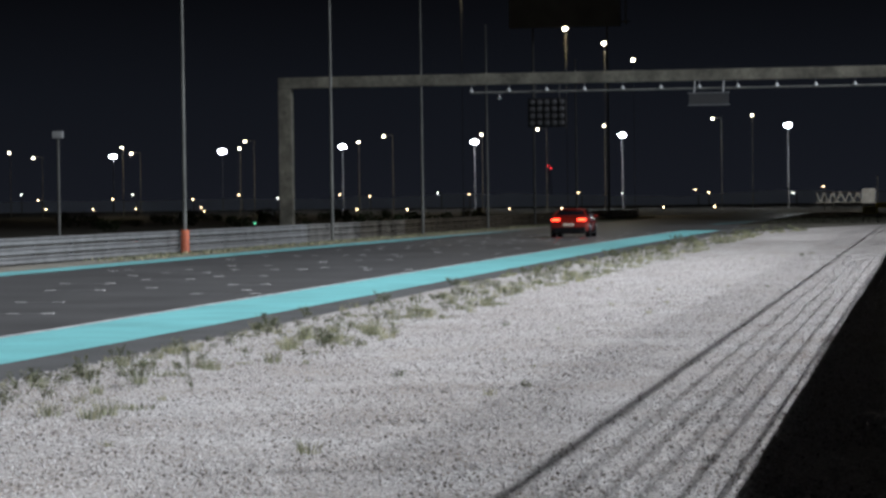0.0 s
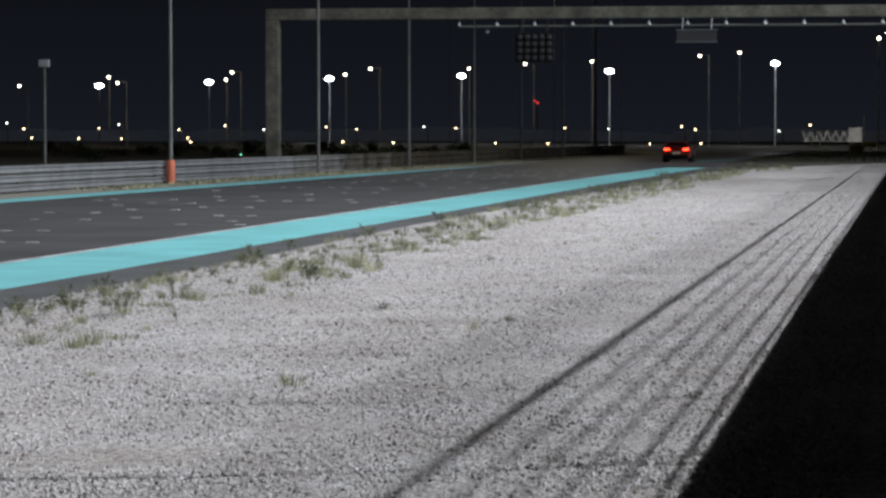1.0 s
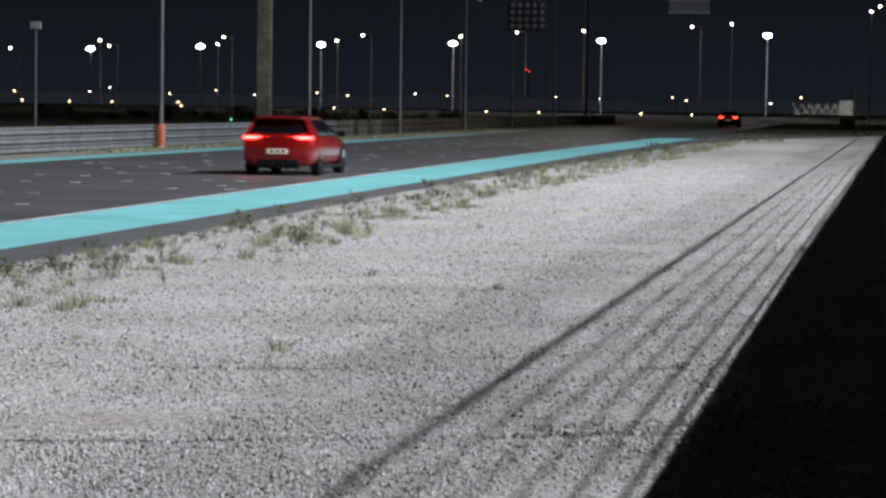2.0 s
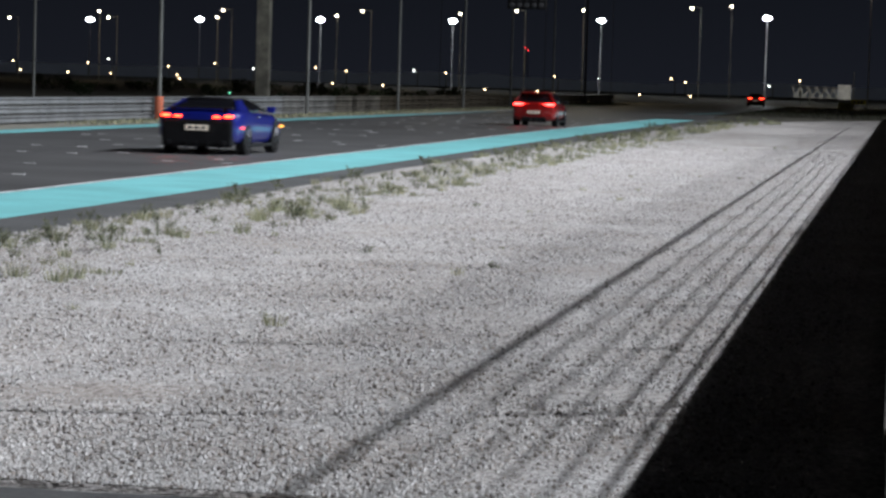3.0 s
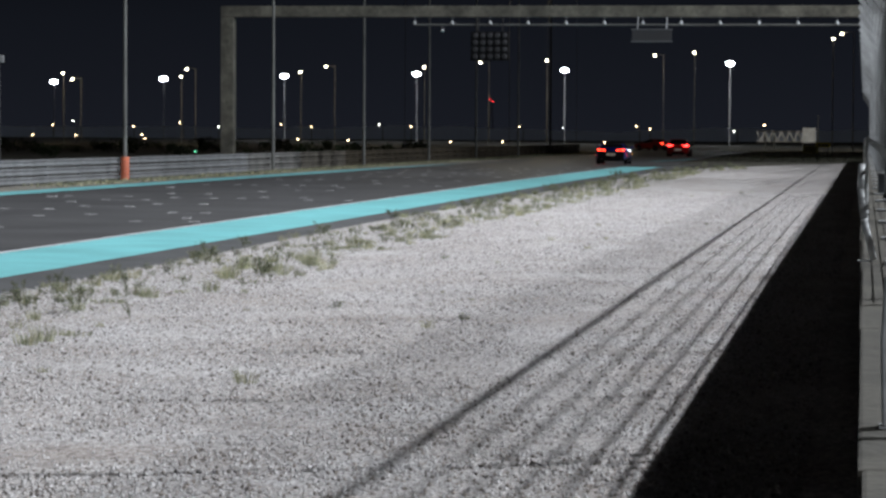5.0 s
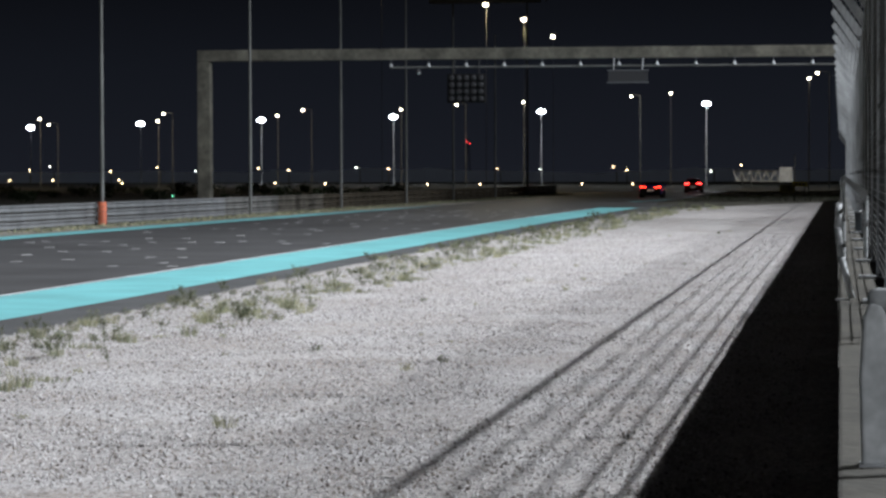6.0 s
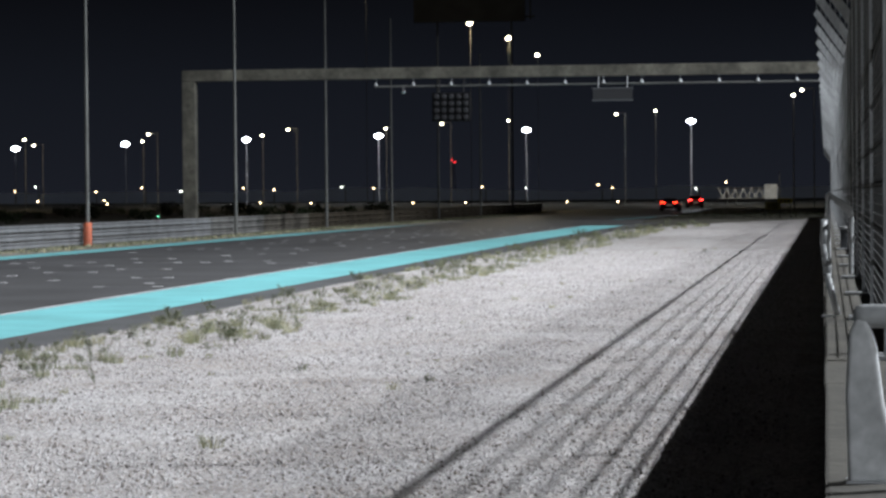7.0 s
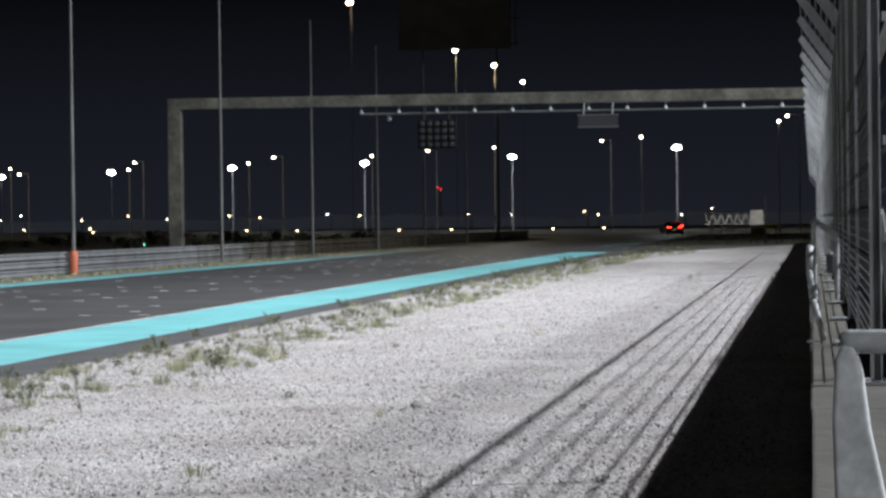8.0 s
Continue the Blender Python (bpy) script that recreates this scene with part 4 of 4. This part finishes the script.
car_c = car("sports_car", "deep blue coupe with black roof and rear wing", M_BLUE, BLUE)

# ---- weeds, grass and bushes ----


def blade_mesh(name, count, height, spread, width, lean, mats, seed, leaves=0):
    """A tuft of bent blades; with leaves, each stem carries small side leaves."""
    r = random.Random(seed)
    verts, faces, idx = [], [], []
    for i in range(count):
        a, d = r.uniform(0, 6.283), spread * r.random() ** 0.7
        x, y = d * math.cos(a), d * math.sin(a)
        h = height * r.uniform(0.4, 1.0)
        t = r.uniform(0, 6.283)
        wx, wy = width * math.cos(t), width * math.sin(t)
        lx, ly = lean * h * math.cos(a) * r.uniform(0.2, 1), lean * h * math.sin(a) * r.uniform(0.2, 1)
        n = len(verts)
        verts += [(x - wx, y - wy, -0.02), (x + wx, y + wy, -0.02), (x + lx * 0.35 - wx * 0.8, y + ly * 0.35 - wy * 0.8, h * 0.55), (x + lx * 0.35 + wx * 0.8, y + ly * 0.35 + wy * 0.8, h * 0.55), (x + lx, y + ly, h)]
        faces += [(n, n + 1, n + 3, n + 2), (n + 2, n + 3, n + 4)]
        m = 0 if r.random() < 0.7 else 1
        idx += [m, m]
        for k in range(leaves):
            u = r.uniform(0.25, 1.0)
            px, py, pz = x + lx * u * u, y + ly * u * u, h * u
            b = r.uniform(0, 6.283)
            s = 0.05 * r.uniform(0.5, 1.1)
            n = len(verts)
            verts += [(px, py, pz), (px + s * math.cos(b + 0.4), py + s * math.sin(b + 0.4), pz + s * 0.3), (px + 1.7 * s * math.cos(b), py + 1.7 * s * math.sin(b), pz + s * r.uniform(-0.2, 0.6)), (px + s * math.cos(b - 0.4), py + s * math.sin(b - 0.4), pz + s * 0.1)]
            faces.append((n, n + 1, n + 2, n + 3))
            idx.append(m)
    me = bpy.data.meshes.new(name)
    me.from_pydata(verts, [], faces)
    for mt in mats:
        me.materials.append(mt)
    for p, m in zip(me.polygons, idx):
        p.material_index = m
    return me


TUFTS = [blade_mesh("grass_tuft", 90, 0.27, 0.15, 0.0035, 0.6, (M_GRASS, M_STRAW), s) for s in (1, 2, 3)]
LOWS = [blade_mesh("low_grass", 150, 0.13, 0.30, 0.0035, 0.7, (M_GRASS, M_STRAW), s) for s in (4, 5)]
STRAWS = [blade_mesh("straw_tuft", 60, 0.22, 0.13, 0.0035, 0.8, (M_STRAW, M_GRASS), s) for s in (6, 7)]
WEEDS = [blade_mesh("dark_weed", 9, 0.26, 0.10, 0.004, 0.7, (M_WEED, M_GRASS), s, 9) for s in (8, 9, 10)]


def twig_mesh(seed, stems=7, height=0.5):
    """An upright, sparse weed: thin stems that fork twice, with small leaves along them."""
    r = random.Random(seed)
    verts, faces, idx = [], [], []

    def twig(p, d, n, w, level):
        q = (p[0] + d[0] * n, p[1] + d[1] * n, p[2] + d[2] * n)
        k = len(verts)
        a = r.uniform(0, 3.14)
        cx, cy = w * math.cos(a), w * math.sin(a)
        verts.extend([(p[0] - cx, p[1] - cy, p[2]), (p[0] + cx, p[1] + cy, p[2]), (q[0] + cx * 0.6, q[1] + cy * 0.6, q[2]), (q[0] - cx * 0.6, q[1] - cy * 0.6, q[2])])
        faces.append((k, k + 1, k + 2, k + 3))
        idx.append(0)
        for i in range(5 if level else 2):
            u, b, sz = r.random(), r.uniform(0, 6.283), r.uniform(0.012, 0.03)
            m = [p[j] + (q[j] - p[j]) * u for j in range(3)]
            k = len(verts)
            verts.extend([tuple(m), (m[0] + sz * math.cos(b + 0.5), m[1] + sz * math.sin(b + 0.5), m[2] + 0.4 * sz), (m[0] + 2 * sz * math.cos(b), m[1] + 2 * sz * math.sin(b), m[2] + sz)])
            faces.append((k, k + 1, k + 2))
            idx.append(1 if r.random() < 0.45 else 0)
        if level < 2:
            for i in range(3):
                e = Vector((d[0] + r.uniform(-0.6, 0.6), d[1] + r.uniform(-0.6, 0.6), d[2] + r.uniform(-0.2, 0.3))).normalized()
                twig(q, tuple(e), n * r.uniform(0.5, 0.85), w * 0.7, level + 1)

    for i in range(stems):
        a = r.uniform(0, 6.283)
        d = Vector((0.5 * math.cos(a), 0.5 * math.sin(a), 1)).normalized()
        twig((0.05 * math.cos(a), 0.05 * math.sin(a), -0.02), tuple(d), height * r.uniform(0.25, 0.45), 0.004, 0)
    me = bpy.data.meshes.new("twiggy_weed")
    me.from_pydata(verts, [], faces)
    for mt in (M_WEED, M_GRASS):
        me.materials.append(mt)
    for p, m in zip(me.polygons, idx):
        p.material_index = m
    return me


TWIGS = [twig_mesh(s, 5 + s % 4, 0.42) for s in (31, 32, 33, 34)]
rs = random.Random(21)


def plant(kind, x, y, s):
    pool, name, label, cat = {
        "tuft": (TUFTS, "grass_tuft", "upright tuft of green and straw grass in the gravel", "grass tuft"),
        "low": (LOWS, "low_grass", "low spreading patch of green grass in the gravel", "grass tuft"),
        "straw": (STRAWS, "straw_tuft", "dry straw-coloured tuft growing in the gravel", "grass tuft"),
        "twig": (TWIGS, "twiggy_weed", "upright twiggy weed with sparse small leaves", "weed"),
        "weed": (WEEDS, "leafy_weed", "dark leafy weed growing in the gravel", "weed")}[kind]
    o = new(name, rs.choice(pool))
    o.matrix_basis = pose(x, y, 0.025, 0, 0, rs.uniform(0, 360)) @ Matrix.Diagonal((s, s, s * rs.uniform(0.8, 1.2), 1))
    return tagged(o, label, cat, "weeds along the gravel edge")


y = 23.0
while y < 150:
    for k in range(6 if y < 40 else 5 if y < 70 else 4):
        edge = -9.55 - min(0.55, max(0, (y - 30) * 0.02))
        if y > 128:
            edge += (y - 128) ** 2 * 0.0031
        band = rs.random()
        x = edge + 0.15 + 2.5 * band
        clump = noise.noise((x * 0.9, y * 0.22, 3.0))
        if clump < -0.17:
            continue
        u = rs.random()
        if band > 0.55:
            kind = "low" if u < 0.14 else "tuft" if u < 0.5 else "twig" if u < 0.78 else "straw"
        else:
            kind = "weed" if u < 0.36 else "twig" if u < 0.62 else "tuft" if u < 0.76 else "straw" if u < 0.95 else "low"
        plant(kind, x, y + rs.uniform(-0.5, 0.5), rs.uniform(0.3, 0.8) * (1.0 if y < 95 else 1.3))
    y += 0.55 if y < 60 else 0.5 if y < 95 else 0.7
for i in range(34):
    y = 13.5 + 75 * rs.random() ** 1.3
    plant(rs.choice(("straw", "straw", "straw", "weed")), rs.uniform(-7.2, -2.9), y, rs.uniform(0.2, 0.5))
plant("straw", -4.4, 19.5, 0.7)


def grass_cover(name, count, x0, x1, y0, y1, h, mats, label, seed):
    r = np.random.RandomState(seed)
    x, y = x0 + (x1 - x0) * r.rand(count), y0 + (y1 - y0) * r.rand(count)
    hh, a, w = h * (0.3 + 0.7 * r.rand(count)), 6.283 * r.rand(count), 0.012 + 0.012 * r.rand(count)
    lx, ly = 0.5 * hh * np.cos(a * 3), 0.5 * hh * np.sin(a * 3)
    v = np.stack([np.stack([x - w * np.cos(a), y - w * np.sin(a), 0 * x], -1), np.stack([x + w * np.cos(a), y + w * np.sin(a), 0 * x], -1), np.stack([x + lx, y + ly, hh], -1)], 1).reshape(-1, 3)
    f = np.arange(3 * count).reshape(-1, 3)
    me = bpy.data.meshes.new(name)
    me.from_pydata(v.tolist(), [], f.tolist())
    for m in mats:
        me.materials.append(m)
    me.polygons.foreach_set("material_index", r.randint(0, len(mats), count).astype(np.int32))
    return tagged(new(name, me), label, "grass", kind="stuff")


grass_cover("verge_grass", 9000, -27.5, -25.9, 88, 270, 0.16, (M_GRASS, M_STRAW, M_WEED), "thin dry grass below the guardrail", 3)
grass_cover("edge_grass", 9000, -9.4, -7.4, 24, 130, 0.06, (M_GRASS, M_STRAW), "thin low grass along the gravel edge", 5)
grass_cover("outfield_grass", 16000, -12, 30, 190, 300, 0.2, (M_BUSH, M_WEED), "dark rough grass beyond the gravel", 6)


def bush_mesh(seed, leaves=420):
    r = random.Random(seed)
    blobs = [(r.uniform(-1.3, 1.3), r.uniform(-0.6, 0.6), r.uniform(0.5, 1.3), r.uniform(0.45, 0.85)) for _ in range(7)]
    verts, faces = [], []
    for i in range(leaves):
        bx, by, bz, br = r.choice(blobs)
        d = Vector((r.gauss(0, 1), r.gauss(0, 1), r.gauss(0, 1))).normalized() * br * r.uniform(0.6, 1.1)
        c = Vector((bx, by, bz)) + d
        u, w = Vector((r.gauss(0, 1), r.gauss(0, 1), r.gauss(0, 1))).normalized() * 0.13, Vector((r.gauss(0, 1), r.gauss(0, 1), r.gauss(0, 1))).normalized() * 0.08
        n = len(verts)
        verts += [tuple(c - u), tuple(c + w), tuple(c + u), tuple(c - w)]
        faces.append((n, n + 1, n + 2, n + 3))
    me = bpy.data.meshes.new("bush")
    me.from_pydata(verts, [], faces)
    me.materials.append(M_BUSH)
    return me


BUSHES = [bush_mesh(s) for s in (1, 2, 3)]
for i in range(30):
    o = new("bush", rs.choice(BUSHES))
    y = rs.uniform(180, 300)
    ratio = 0.155 + 0.165 * (i + rs.random()) / 30
    s = rs.uniform(0.4, 0.85)
    o.matrix_basis = pose(-ratio * y, y, -0.2, 0, 0, rs.uniform(0, 360)) @ Matrix.Diagonal((s * 1.3, s, s, 1))
    tagged(o, "dark bush behind the guardrail at night", "bush", "bushes behind the track")


def motions():
    """The three cars drive down the straight and turn off to the left beyond the braking zone."""
    a = [(0.0, -17.0, 133, 1), (0.3, -16.3, 145, 1), (0.6, -15.9, 163, 1), (0.9, -15.7, 181, 1), (1.2, -15.4, 198, 0), (1.5, -15.3, 217, 0), (2.2, -15.2, 259, 0), (2.8, -15.3, 293, 0),
         (3.1, -15.3, 301, 3), (3.4, -15.4, 308, 6), (3.7, -15.9, 314, 10), (4.0, -17.2, 319, 16), (4.3, -18.5, 324, 24), (4.5, -19.8, 327, 30), (4.7, -21.0, 330, 36), (5.2, -26.0, 338, 58),
         (5.8, -34.0, 345, 74), (6.5, -52.0, 347, 88), (8.0, -95.0, 346, 90)]
    b = [(0.0, -15.2, -31, 0), (1.5, -15.1, 43.15, 0), (1.6, -15.1, 48.3, 0), (1.7, -15.1, 52.5, 0), (2.8, -15.2, 107.7, 0), (3.1, -15.3, 120.7, 0), (3.5, -15.3, 141.5, 0), (4.0, -15.3, 169.5, 0), (4.5, -15.3, 197, 0),
         (4.7, -15.3, 210, 0), (5.8, -15.3, 278, 0), (6.5, -15.3, 313, 2), (7.0, -15.4, 330, 6), (7.5, -15.6, 341, 12), (7.8, -16.1, 346, 18), (8.0, -16.8, 349, 24)]
    c = [(0.0, -15.6, -90, 0), (1.4, -15.6, -20, 0), (2.8, -15.5, 49.9, 0), (3.0, -15.5, 60.25, 0), (3.5, -15.6, 85.5, 0), (4.0, -15.4, 114, 0), (4.3, -15.3, 129, 0), (4.5, -15.4, 140.5, 0), (4.7, -15.4, 152, 0),
         (5.8, -15.3, 214, 0), (6.5, -15.3, 248, 0), (7.0, -15.3, 272, 0), (7.5, -15.1, 297, 0), (8.0, -15.3, 311, 3)]
    for thing, rows in ((car_a, a), (car_b, b), (car_c, c)):
        walk(thing, [(t, pose(x, y, dip(x, y) + 0.01, 0, 0, h)) for t, x, y, h in rows])


motions()
